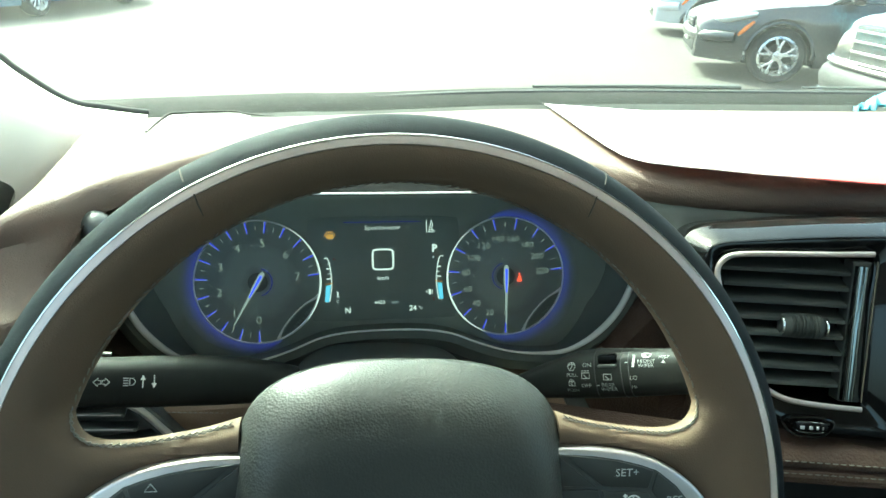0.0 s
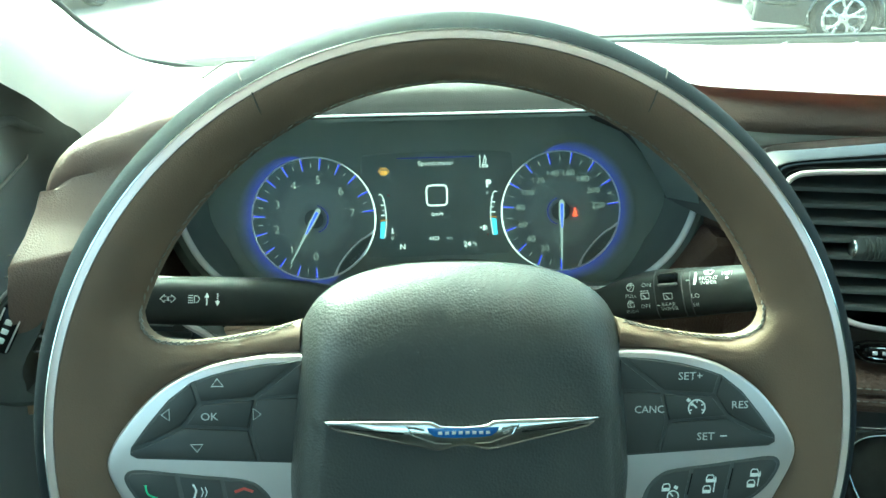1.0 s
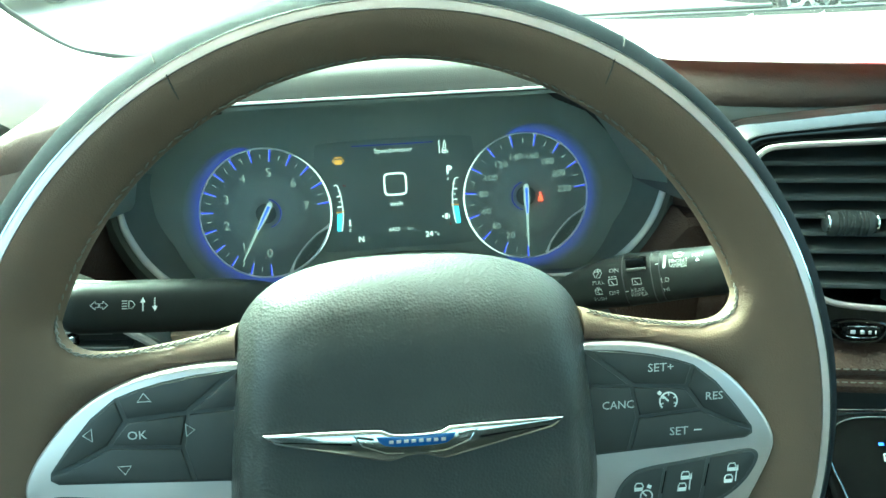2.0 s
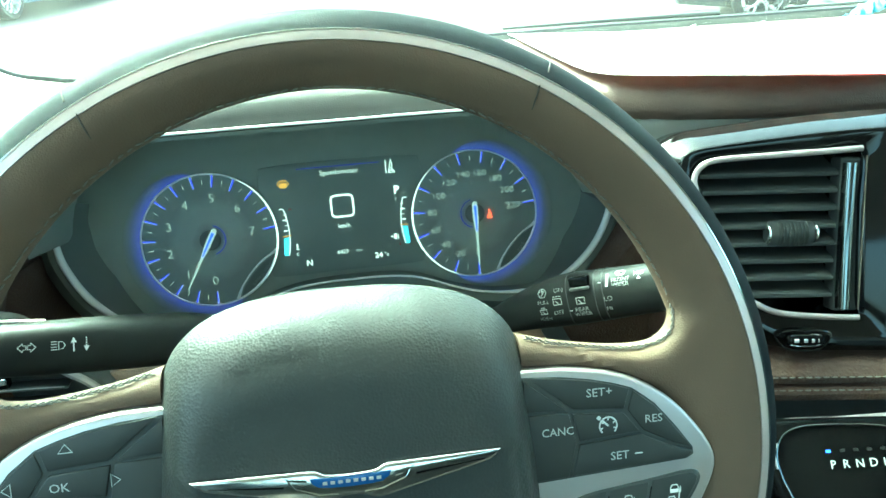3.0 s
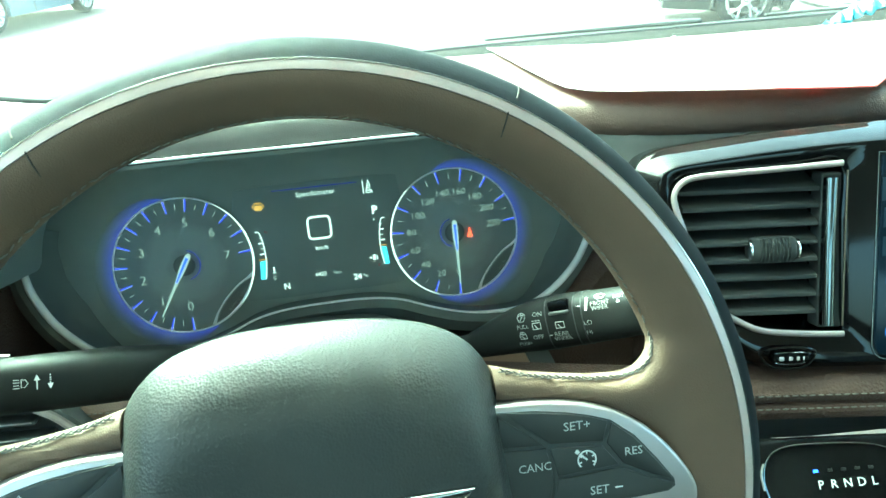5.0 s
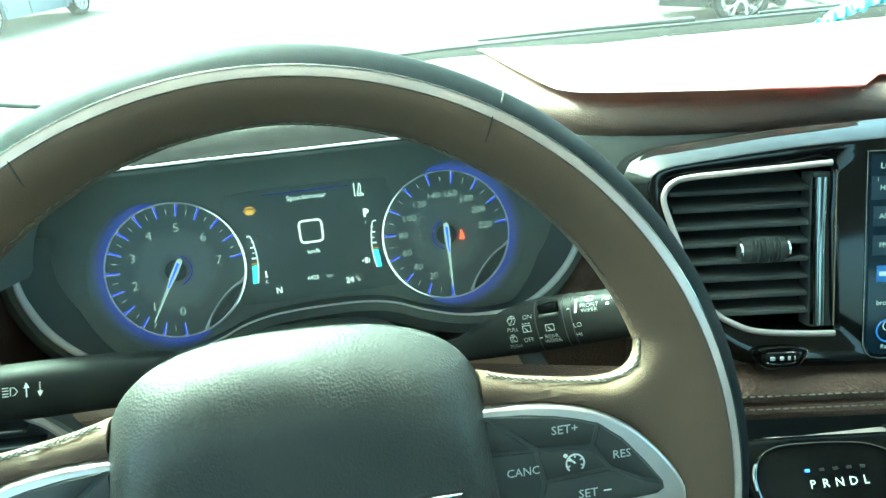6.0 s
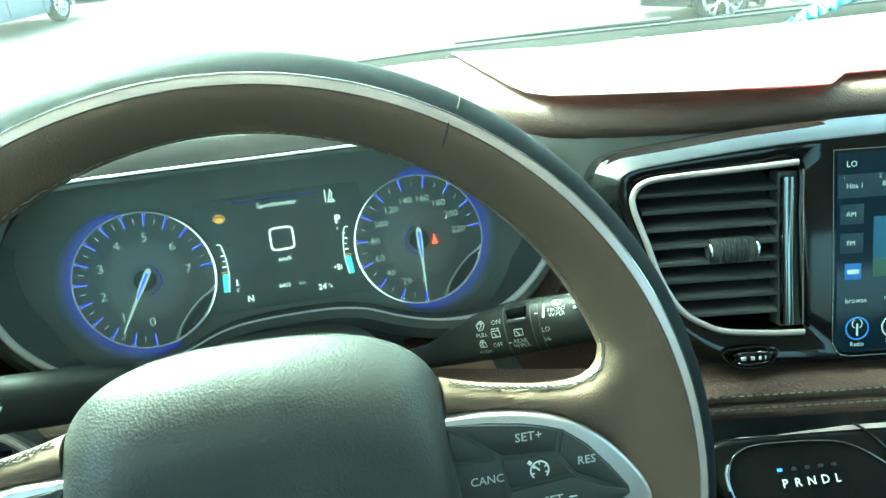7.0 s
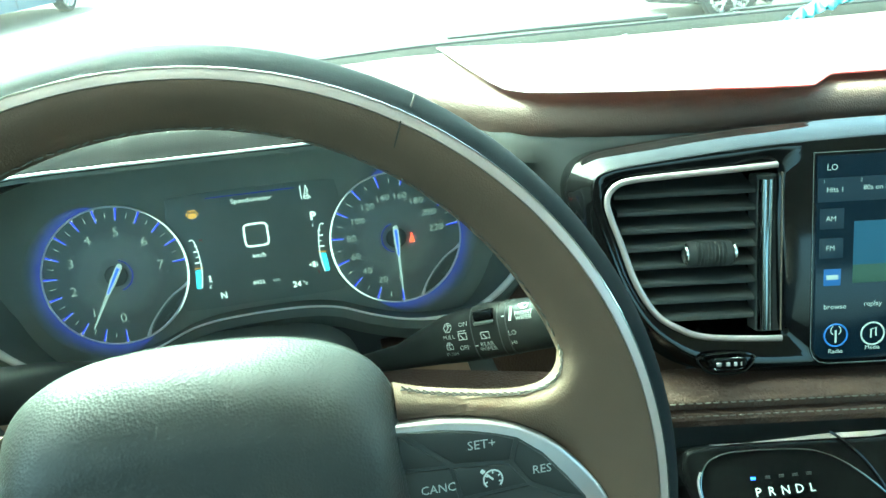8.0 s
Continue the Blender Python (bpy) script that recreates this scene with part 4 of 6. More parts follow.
    for key in low_keys:
        poly = inset([(sx * q[0] * MM, q[1] * MM) for q in key], 0.0002)
        part("key", plate(poly, 0.013, 0.0174, 0.0007), BUTTON, trim)
    top = 0.0182
    if sx > 0:
        lettering("SET+", 0.0051, INK_BUTTON, trim, 0.1035, 0.0303, top, bold=0.0, stretch=1.06)
        lettering("RES", 0.0049, INK_BUTTON, trim, 0.1272, 0.0165, top, bold=0.0, stretch=1.06)
        lettering("CANC", 0.0049, INK_BUTTON, trim, 0.0850, 0.0150, top, bold=0.0)
        lettering("SET", 0.0051, INK_BUTTON, trim, 0.1118, 0.0018, top, bold=0.0, stretch=1.06)
        part("minus_symbol", band([(0.1185, 0.0020, top), (0.1218, 0.0020, top)], 0.0006, 0.0002), INK, trim)
        bm = band(arc(0.0038, -45, 225, 20, (0.1070, 0.0155), top), 0.0007, 0.0002)
        band([(0.1070, 0.0155, top), (0.1044, 0.0180, top)], 0.0008, 0.0002, bm)
        band([(0.1024, 0.0198, top), (0.1036, 0.0187, top)], 0.0016, 0.0002, bm)
        for a in (-20, 30, 90, 150, 200):
            c, s = math.cos(radians(a)), math.sin(radians(a))
            band([(0.1070 + c * 0.0024, 0.0155 + s * 0.0024, top), (0.1070 + c * 0.0034, 0.0155 + s * 0.0034, top)], 0.0006, 0.0002, bm)
        part("cruise_symbol", bm, INK, trim)
        for cx, cy, gauge in ((0.0957, -0.0235, True), (0.1146, -0.0211, False), (0.1356, -0.0188, False)):
            bm = bmesh.new()
            for dx, dy in (((-0.0012, 0.0010),) if gauge else ((-0.0008, -0.0028), (0.0006, 0.0024))):
                car_top = [(-0.0019, -0.0015), (0.0015, -0.0015), (0.0019, 0.0004), (0.0013, 0.0018), (-0.0011, 0.0018), (-0.0017, 0.0006)]
                band([(cx + dx + q[0], cy + dy + q[1], 0.0176) for q in car_top], 0.0005, 0.0002, bm, closed=True)
                band([(cx + dx - 0.0016, cy + dy - 0.0008, 0.0176), (cx + dx + 0.0016, cy + dy - 0.0008, 0.0176)], 0.0014, 0.0002, bm)
            if gauge:
                band(arc(0.0026, -30, 210, 14, (cx + 0.0022, cy - 0.0032), 0.0176), 0.0006, 0.0002, bm)
                band([(cx + 0.0022, cy - 0.0032, 0.0176), (cx + 0.0006, cy - 0.0016, 0.0176)], 0.0006, 0.0002, bm)
                band([(cx + 0.0026, cy + 0.0014, 0.0176), (cx + 0.0042, cy + 0.0006, 0.0176)], 0.0016, 0.0002, bm)
            else:
                band([(cx + 0.0024, cy - 0.0040, 0.0176), (cx + 0.0030, cy + 0.0020, 0.0176)], 0.0005, 0.0002, bm)
                band([(cx + 0.0030, cy + 0.0008, 0.0176), (cx + 0.0034, cy + 0.0034, 0.0176)], [0.0014, 0.0002], 0.0002, bm)
            part("assist_symbol", bm, INK, trim)
        for x0, x1 in (((0.1066, -0.0160), (0.1048, -0.0260)), ((0.1258, -0.0140), (0.1240, -0.0240))):
            part("key_bar", band([(*x0, 0.0175), (*x1, 0.0175)], 0.0005, 0.0002), PIANO, trim)
    else:
        lettering("OK", 0.0049, INK_BUTTON, trim, -0.1108, 0.0152, top, bold=0.0, stretch=1.05)
        for cx, cy, a in ((-0.1070, 0.0303, 0), (-0.1292, 0.0165, 90), (-0.0905, 0.0162, -90), (-0.1165, 0.0015, 180)):
            tri = [Matrix.Rotation(radians(a), 2) @ Vector(q) for q in ((-0.0026, -0.0014), (0.0026, -0.0014), (0, 0.0020))]
            part("arrow_symbol", band([(cx + q.x, cy + q.y, top) for q in tri], 0.0005, 0.0002, closed=True), INK_BUTTON, trim)
        part("phone_symbol", band(curve([(-0.1395, -0.0155, 0.0176), (-0.1385, -0.0195, 0.0176), (-0.1345, -0.0215, 0.0176)], 6), [0.0016] + [0.0008] * 11 + [0.0016], 0.0003), INK_GREEN, trim)
        bm = band(mm([(-119, -15.5, 17.6), (-117.6, -18.5, 17.6), (-119, -23, 17.6)]), 0.0009, 0.0002)
        for x in (-115.5, -113.8):
            band(mm([(x, -17, 17.6), (x + 0.8, -19.2, 17.6), (x, -21.4, 17.6)]), 0.0005, 0.0002, bm)
        part("voice_symbol", bm, INK, trim)
        part("hangup_symbol", band(mm([(-101, -19.5, 17.6), (-97, -18, 17.6), (-93, -19.5, 17.6)]), 0.0013, 0.0002), INK_RED, trim)

cover = curve(mirror_x(mm([(0, 81), (22, 80.3), (40, 77.5), (55, 72), (66, 63.5), (72.5, 52), (75, 40), (77.5, 20), (79.5, 0), (80, -22), (76, -55), (62, -78), (30, -88), (0, -90)])), 5, True)
plateau = curve(mirror_x(mm([(0, 57), (22, 56.4), (38, 54), (50, 49), (57.5, 41.5), (61.5, 32), (63.5, 22), (65.5, 8), (67, -8), (67.5, -26), (63, -52), (51, -66), (26, -74), (0, -76)])), 5, True)
bm = bmesh.new()
loops = [[(q.x * 0.96, q.y * 0.96, -0.006) for q in cover], [(q.x, q.y, 0.003 if q.y < 0.05 else 0.001) for q in cover]]
for f in (0.0, 0.03, 0.09, 0.18, 0.30, 0.44, 0.58, 0.72, 0.86, 1.0, 1.14, 1.28, 1.42, 1.55):
    rise = 1 - (1 - f / 1.55) ** 2.6
    loops.append([(p.x + (q.x - p.x) * f, p.y + (q.y - p.y) * f, 0.0060 + 0.0252 * rise - (0.0017 * math.exp(-((f - 1.05) / 0.20) ** 2) if p.y < 0.03 else 0.0)) for p, q in zip(cover, plateau)])
last = loops[-1]
for s in (0.75, 0.5, 0.25):
    loops.append([(q[0] * s, -0.01 + (q[1] + 0.01) * s, 0.0312 + 0.0004 * (1 - s)) for q in last])
rings(bm, loops, cap0=True, cap1=True)
pad = part("airbag_cover", bm, GRAINED, wheel, "grained black airbag cover")
BX = -1.2
wing = [(-59, 17.9), (-38, 17.7), (-16, 17.2), (-13, 17.0), (-10, 15.3), (-7, 14.8), (0, 14.6), (7, 14.8), (10, 15.3), (13, 17.0), (16, 17.2), (38, 17.7), (59, 17.9), (56.5, 14.8), (54, 13.2), (34, 8.6), (15, 4.2), (11, 3.5), (8, 4.0), (4, 5.4), (0, 5.8), (-4, 5.4), (-8, 4.0), (-11, 3.5), (-15, 4.2), (-34, 8.6), (-54, 13.2), (-56.5, 14.8)]
badge_chrome = surface("badge_chrome", (0.72, 0.72, 0.71), 0.13, metal=1.0, bump=0)
part("wing_badge", plate(mm([(x + BX, y) for x, y in wing]), 0.029, 0.0338, 0.0016, 4), badge_chrome, pad, "chrome winged badge")
inlay = [(-15.4, 14.4), (0, 13.9), (15.4, 14.4), (14.6, 12.4), (12.2, 10.6), (8, 10.0), (0, 9.8), (-8, 10.0), (-12.2, 10.6), (-14.6, 12.4)]
part("badge_inlay", plate(mm([(x + BX, y) for x, y in inlay]), 0.0330, 0.0341, 0.0003), BADGE, pad, "blue enamel badge inlay")
for i in range(8):
    part("badge_bar", band(mm([(BX - 10.6 + 2.9 * i, 12.1, 34.05), (BX - 8.9 + 2.9 * i, 12.1, 34.05)]), 0.0014, 0.0002), SATIN, pad)
for sx in (-1, 1):
    for x0, y0, x1, y1, w in ((16.5, 13.6, 23, 14.8, 1.2), (17, 11.6, 20, 12.2, 1.0), (24, 15.6, 21, 10.8, 0.7), (21, 10.8, 12, 7.4, 0.7), (12, 7.4, 5, 7.0, 0.5)):
        part("feather", band(mm([(BX + sx * x0, y0, 33.7), (BX + sx * x1, y1, 33.7)]), w * MM, 0.0006), badge_chrome, pad)
    # Black strip painted as the shadow along each wing.
    part("wing_shadow", band(mm([(BX + sx * 25, 12.0, 33.6), (BX + sx * 52, 14.6, 33.6)]), [0.0010, 0.0003], 0.0003), PIANO, pad)

# ---- centre stack ----
stack = thing("centre_stack", STACK, "gloss black centre stack with an air vent and touchscreen", "centre stack")
hole = mm([(-58, 45), (-45, 48.2), (-20, 49.5), (10, 51), (38, 52.5), (40, 20), (41, -10), (42, -40), (42, -51), (20, -50.8), (-4, -48.5), (-18, -43.5), (-33, -33), (-45, -13), (-53, 10), (-60, 33)])
hole = curve(hole, 4, True)
outer = mm([(-77, 55), (-66, 63.5), (-44, 67.5), (14, 73.5), (60, 76), (110, 77.5), (170, 76), (222, 68), (236, 40), (234, 0), (230, -40), (218, -70), (190, -80), (130, -81), (60, -81.5), (20, -80), (-8, -74.5), (-27, -64), (-47, -45), (-62, -18), (-72, 10), (-80, 38)])


def by_angle(poly, c, n=96):
    """Samples a closed outline by direction from c."""
    out = []
    p = [Vector(q[:2]) - c for q in poly]
    for i in range(n):
        d = Vector((math.cos(2 * math.pi * i / n), math.sin(2 * math.pi * i / n)))
        best = None
        for a, b in zip(p, p[1:] + p[:1]):
            e = b - a
            den = d.x * e.y - d.y * e.x
            if abs(den) < 1e-12:
                continue
            t = (a.x * e.y - a.y * e.x) / den
            s = (a.x * d.y - a.y * d.x) / den
            if t > 0 and -1e-6 <= s <= 1 + 1e-6:
                best = max(best or 0, t)
        out.append(c + d * (best or 0.01))
    return out


mid = Vector((-0.006, 0.002))
o2, h2 = by_angle(curve(outer, 4, True), mid, 256), by_angle(hole, mid, 256)
loops = []
edge_of_bezel = [(0, -0.05), (0, -0.0240), (0.0003, -0.0228), (0.0010, -0.0214), (0.0024, -0.0174), (0.0042, -0.0128), (0.0062, -0.0084), (0.0082, -0.0046), (0.0098, -0.0018), (0.0104, -0.0007), (0.0112, 0.0)]
for d, z in edge_of_bezel:
    loops.append([(*q, z) for q in inset(o2, d)])
loops.append([(*q, 0.0) for q in inset(h2, -0.0035)])
loops.append([(*q, -0.002) for q in h2])
loops.append([(*q, -0.045) for q in inset(h2, 0.001)])
bm = rings(bmesh.new(), loops, cap1=True)
part("vent_bezel", bm, LACQUER, stack, "piano black vent surround")
frame_line = curve(mm([(38, 52.6), (10, 51), (-20, 49.5), (-45, 48), (-55, 45.5), (-60.5, 39), (-60, 30), (-53, 10), (-45, -13), (-33, -33), (-18, -43.5), (-4, -48.5), (20, -50.8), (42, -51.6)]), 6)
part("chrome_frame", tube([(q.x, q.y, 0.0012) for q in frame_line], 0.0019, 10, flat=0.8), INLAY, stack, "satin chrome vent frame")
vent = thing("air_vent", STACK, "dark slatted air vent with a ribbed slider", "air vent")
for i, b in enumerate((39, 28.5, 17.5, 6.5, -4.5, -15.5, -26.5, -37.5)):
    x0 = float(np.interp(b, [-40, -13, 10, 45], [-26, -42, -50, -56]))
    bm = bmesh.new()
    secs = []
    for x in np.linspace(x0, 29, 6):
        secs.append([(x * MM, (b + dy) * MM, (-9 + dz) * MM) for dy, dz in ((0.4, 1.2), (-0.4, 2.0), (-2.2, 2.2), (-3.0, 1.2), (-1.0, -8), (7.5, -20), (9.5, -20), (3.0, -6))])
    part("slat", rings(bm, secs, cap0=True, cap1=True), SOFT_BLACK, vent)
for x in (-38, -16, 8):
    part("vane", block((x * MM, 0, -0.034), (0.0015, 0.088 if x > -30 else 0.05, 0.012), 0.0004, 1), MATT_BLACK, vent)
secs = [[(0.001 + x, 0.001 + 0.0085 * w * math.cos(q), -0.0075 + 0.0075 * w * math.sin(q)) for q in [2 * math.pi * i / 28 for i in range(28)]] for x, w in ((-0.0148, 0.45), (-0.0140, 0.72), (-0.0122, 0.90), (-0.009, 0.97), (0, 1.0), (0.009, 0.97), (0.0122, 0.90), (0.0140, 0.72), (0.0148, 0.45))]
knob = part("slider", rings(bmesh.new(), secs, cap0=True, cap1=True), SOFT_BLACK, vent, "ribbed black slider with chrome ends")
for i in range(9):
    path = [(0.001 + (-8.6 + i * 2.15) * MM, 0.001 + 0.0086 * math.cos(radians(a)), -0.0075 + 0.0078 * math.sin(radians(a))) for a in range(30, 151, 12)]
    part("rib", tube(path, 0.0005, 6), SOFT_BLACK, knob)
for sx in (-1, 1):
    path = [(0.001 + sx * 0.0143, 0.001 + 0.0060 * math.cos(radians(a)), -0.0070 + 0.0062 * math.sin(radians(a))) for a in range(10, 171, 16)]
    part("end_cap", tube(path, [0.0003] + [0.0009] * (len(path) - 2) + [0.0003], 8), CHROME, knob)
for x0, x1, rr, m in ((33.0, 33.6, 4.2, BLACK_CHROME), (46.0, 46.8, 2.8, PIANO)):
    part("pillar", tube([(x1 * MM, 0.044, -0.003), (x0 * MM, 0.0, -0.003), (x1 * MM, -0.0465, -0.003)], rr * MM, 16), m, stack)
part("pillar_well", block((0.0395, -0.001, -0.012), (0.020, 0.096, 0.014), 0.001, 1), MATT_BLACK, stack)
part("edge_strip", tube([(0.0415, 0.048, 0.0), (0.0418, -0.047, 0.0)], 0.0005, 8), surface("bronze_strip", (0.20, 0.15, 0.11), 0.4, metal=0.7, bump=0), stack)
# screen half
glass_poly = mm([(59, 58), (222, 58), (222, -64), (216, -69), (70, -69), (65, -68), (61.5, -65), (59.5, -60)])
part("screen_edge", band([(q[0], q[1], 0.0009) for q in glass_poly], 0.0004, 0.0003, closed=True), INK_DIM, stack)
lcd = part("touchscreen", plate(mm([(61, 56), (220, 56), (220, -66.5), (69, -66.5), (65, -65.5), (62, -62.5), (61, -58)]), 0.0, 0.0016, 0.0004), LIT_SCREEN, stack, "lit touchscreen with radio menu")
z = 0.0018
for y in (19, 1.5):
    part("source_tab", plate(mm([(63, y + 6), (77, y + 6), (77, y - 6), (63, y - 6)]), 0.0015, 0.00172, 0.00005), LIT_TAB, lcd)
part("preset_bar", plate(mm([(61.5, 43), (219, 43), (219, 29), (61.5, 29)]), 0.0015, 0.00172, 0.00005), LIT_TAB, lcd)
for text, x, y, s in (("LO", 69.5, 49, 6.0), ("1", 65, 41, 3.6), ("Hits 1", 71.5, 36, 5.0), ("2", 86.5, 41, 3.6), ("80s on 8", 95, 36.5, 5.0), ("AM", 69.5, 19, 5.0), ("FM", 69.5, 1.5, 5.0), ("browse", 73, -34, 5.2), ("replay", 95.5, -33, 5.2), ("Radio", 74, -61.5, 4.4), ("Media", 96, -60, 4.4)):
    lettering(text, s * 0.85 * MM, LIT_GREY, lcd, x * MM, y * MM, z)
part("source_tile", plate(mm([(66, -11), (76, -11), (76, -21), (66, -21)]), 0.0015, 0.0018, 0.0001), glowing("lit_tile", (0.06, 0.16, 0.5), 0.055), lcd)
part("tile_mark", plate(mm([(67.5, -14.6), (74.5, -14.6), (74.5, -17.4), (67.5, -17.4)]), 0.0017, 0.0019, 0.00005), LIT_GREY, lcd)
part("cover_picture", plate(mm([(83, 17), (124, 17), (124, -20), (83, -20)]), 0.0015, 0.0018, 0.0001), glowing("lit_picture", (0.03, 0.085, 0.16), 0.075), lcd)
part("cover_picture_field", plate(mm([(83, -9), (124, -9), (124, -20), (83, -20)]), 0.0016, 0.0019, 0.0001), glowing("lit_picture_green", (0.05, 0.09, 0.07), 0.08), lcd)
for cx, m in ((74, LIT_RADIO), (96, LIT_GREY)):
    part("menu_ring", tube(arc(0.0068, 0, 360, 40, (cx * MM, -0.0515), z), 0.0005, 6), m, lcd)
bm = tube(mm([(74, -56, 1.8), (74, -48.5, 1.8)]), 0.0006, 6)
for a in (-1, 1):
    band(arc(0.0030, 90 - 60 - a * 90, 90 + 60 - a * 90, 10, (0.074, -0.0485), z), 0.0006, 0.0002, bm)
part("radio_symbol", bm, LIT_GREY, lcd)
bm = band(mm([(95, -54, 1.8), (95, -48.8, 1.8), (98, -48, 1.8), (98, -53, 1.8)]), 0.0009, 0.0002)
part("music_symbol", bm, LIT_GREY, lcd)
# thumbwheel under the vent
tw = thing("vent_thumbwheel", STACK @ pose(0.0085, -0.0645, 0.002), "ridged black vent thumbwheel with chrome edges", "thumbwheel")
part("wheel", rings(bmesh.new(), [[(x, 0.0036 * w * math.cos(q), 0.0042 * w * math.sin(q) + 0.001) for q in [2 * math.pi * i / 20 for i in range(20)]] for x, w in ((-0.0115, 0.6), (-0.010, 1), (0.010, 1), (0.0115, 0.6))], cap0=True, cap1=True), PIANO, tw)
for x, w in ((-6.2, 3.2), (-0.6, 2.6), (3.8, 2.0), (7.2, 1.0)):
    part("mark", block((x * MM, 0.0, 0.0048), (w * MM, 0.0024, 0.0012), 0.0004, 1), SATIN, tw)
for sy in (-1, 1):
    part("edge_line", tube(curve(mm([(-10.5, sy * 2.6, 2.0), (-5, sy * 3.5, 4.2), (5, sy * 3.5, 4.2), (10.5, sy * 2.6, 2.0)]), 5), 0.0004, 6), CHROME, tw)
cowl = curve(mm([(-17, 1.5, -1), (-11, 5.2, 1.5), (0, 6.2, 2.4), (11, 5.2, 1.5), (17, 1.5, -1), (11, -5.4, 1.5), (0, -6.6, 2.4), (-11, -5.4, 1.5)]), 5, True)
part("hood", tube(cowl, 0.0010, 8, True), LACQUER, tw)

# ---- gear selector panel ----
gear = thing("gear_selector_panel", STACK @ pose(0.030, -0.134, 0.030, -24), "gloss black gear selector panel with lit letters", "gear selector")
pl = curve(mm([(-52, 23), (-38, 26.5), (0, 27.5), (60, 28), (150, 28), (150, -80), (20, -80), (-30, -80), (-46, -20), (-54, 8)]), 4, True)
part("panel", plate(pl, -0.035, -0.0012, 0.004, 4), PIANO, gear)
ring_line = curve(mm([(-22, -75), (-38, -24), (-44, -8), (-46, 4), (-43, 13.5), (-36, 19.5), (-22, 22.5), (12, 22.5), (28, 19.5), (42, 12), (56, 0), (70, -16)]), 6)
part("panel_edge", tube([(q.x, q.y, -0.0008) for q in ring_line], 0.0006, 8), BLACK_CHROME, gear, "dark chrome edge line")
# Pale metal and taper stand in for light mirrored on gloss black.
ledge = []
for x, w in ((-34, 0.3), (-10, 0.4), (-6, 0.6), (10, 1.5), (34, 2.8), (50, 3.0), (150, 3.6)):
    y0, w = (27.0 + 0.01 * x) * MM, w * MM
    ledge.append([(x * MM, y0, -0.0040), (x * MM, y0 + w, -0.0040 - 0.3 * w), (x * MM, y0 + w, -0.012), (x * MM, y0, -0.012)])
part("upper_ledge", rings(bmesh.new(), ledge, cap0=True, cap1=True), INLAY, gear, "upper edge strip in pale metal for its bright reflection")
part("cover_gap", tube(curve(mm([(35, 31.5, -3.2), (42, 25, -0.6), (52, 13, -0.6), (60, -2, -0.6)]), 5), 0.0009, 8), LACQUER, gear)
# Silver bead modelled as the glint on the panel's left edge.
part("edge_glint", tube(curve(mm([(-46.5, -3, -0.4), (-47.2, 6, -0.4), (-45, 12, -0.4)]), 5), 0.0007, 8), SATIN, gear)
for ch, x in zip("PRNDL", (-13.5, -5.8, 2.3, 10.4, 17.8)):
    lettering(ch, 0.0070, LIT_WHITE, gear, x * MM, (x - 2) * 0.055 * MM, 0.0, turn=3, bold=-0.004)
for i, x in enumerate((-15, -6.5, 1.5, 9.5, 17.5)):
    part("gear_light", plate(mm([(x - 1.4, 8.6 + x * 0.05), (x + 1.4, 8.7 + x * 0.05), (x + 1.4, 7.1 + x * 0.05), (x - 1.4, 7.0 + x * 0.05)]), -0.0012, -0.0006, 0.0002), glowing("lit_gear", (0.06, 0.13, 1.0), 0.6) if i == 0 else surface("unlit_lens", (0.016, 0.017, 0.017), 0.4, bump=0), gear)

# ---- left end of the dash ----
lv_axes = axes((-0.235, 0.120, 1.095), (0.985, 0.174, 0), (-0.045, 0.255, 0.966), (0.168, -0.951, 0.26))
lvent = thing("side_vent", lv_axes, "dark slatted side air vent with a bright lower strip", "air vent")
vo = curve(mm([(-40, 8), (-29, 27), (-12, 36), (30, 35), (54, 28), (66, 12), (80, -3), (92, -14), (101, -27), (104, -42), (0, -43), (-42, -39), (-44, -10)]), 3, True)
vh = curve(mm([(4, 26), (30, 26), (48, 20), (60, 8), (73, -5), (84, -17), (92, -30), (88, -35), (-14, -34), (-21, -30), (-22, -17), (-9, 4)]), 3, True)
c2 = Vector((0.022, -0.002))
a1, a2 = by_angle(vo, c2, 96), by_angle(vh, c2, 96)
bm = rings(bmesh.new(), [[(*q, -0.03) for q in a1], [(*q, -0.004) for q in a1], [(*q, 0.0) for q in inset(a1, 0.004)], [(*q, 0.0) for q in inset(a2, -0.001)], [(*q, -0.03) for q in a2]], cap1=True)
part("vent_body", bm, SOFT_BLACK, lvent)
slat_grey = surface("slat_grey", (0.10, 0.11, 0.105), 0.4, bump=0)
for b in (16.5, 6.7, -3.0, -12.7, -22.4):
    x0 = float(np.interp(b, [-30, -16, 4, 26], [-18, -17, -5, 8]))
    x1 = float(np.interp(b, [-26, -13, 0, 12, 22], [84, 76, 64, 52, 40]))
    run = x1 - x0
    turned = pose(x0 * MM, (b + 0.17 * (64 - x0)) * MM, -0.006, 0, 0, -9.6)
    slat = part("slat", block((run * 0.5 * MM, 0, -0.006), (run * MM, 0.0022, 0.014), 0.0006, 1), slat_grey, lvent, "", turned)
    part("slat_edge", tube([(0.002, 0.0006, 0.0014), ((run - 2) * MM, 0.0006, 0.0014)], 0.00045, 6), SATIN, slat, "bright slat edge")
knob = part("slider", block((0.045, -0.0020, 0.0), (0.006, 0.0075, 0.008), 0.0016, 2), PIANO, lvent)
part("slider_cap", block((0.0455, -0.0010, 0.0044), (0.0036, 0.0036, 0.0012), 0.0004, 1), CHROME, knob)
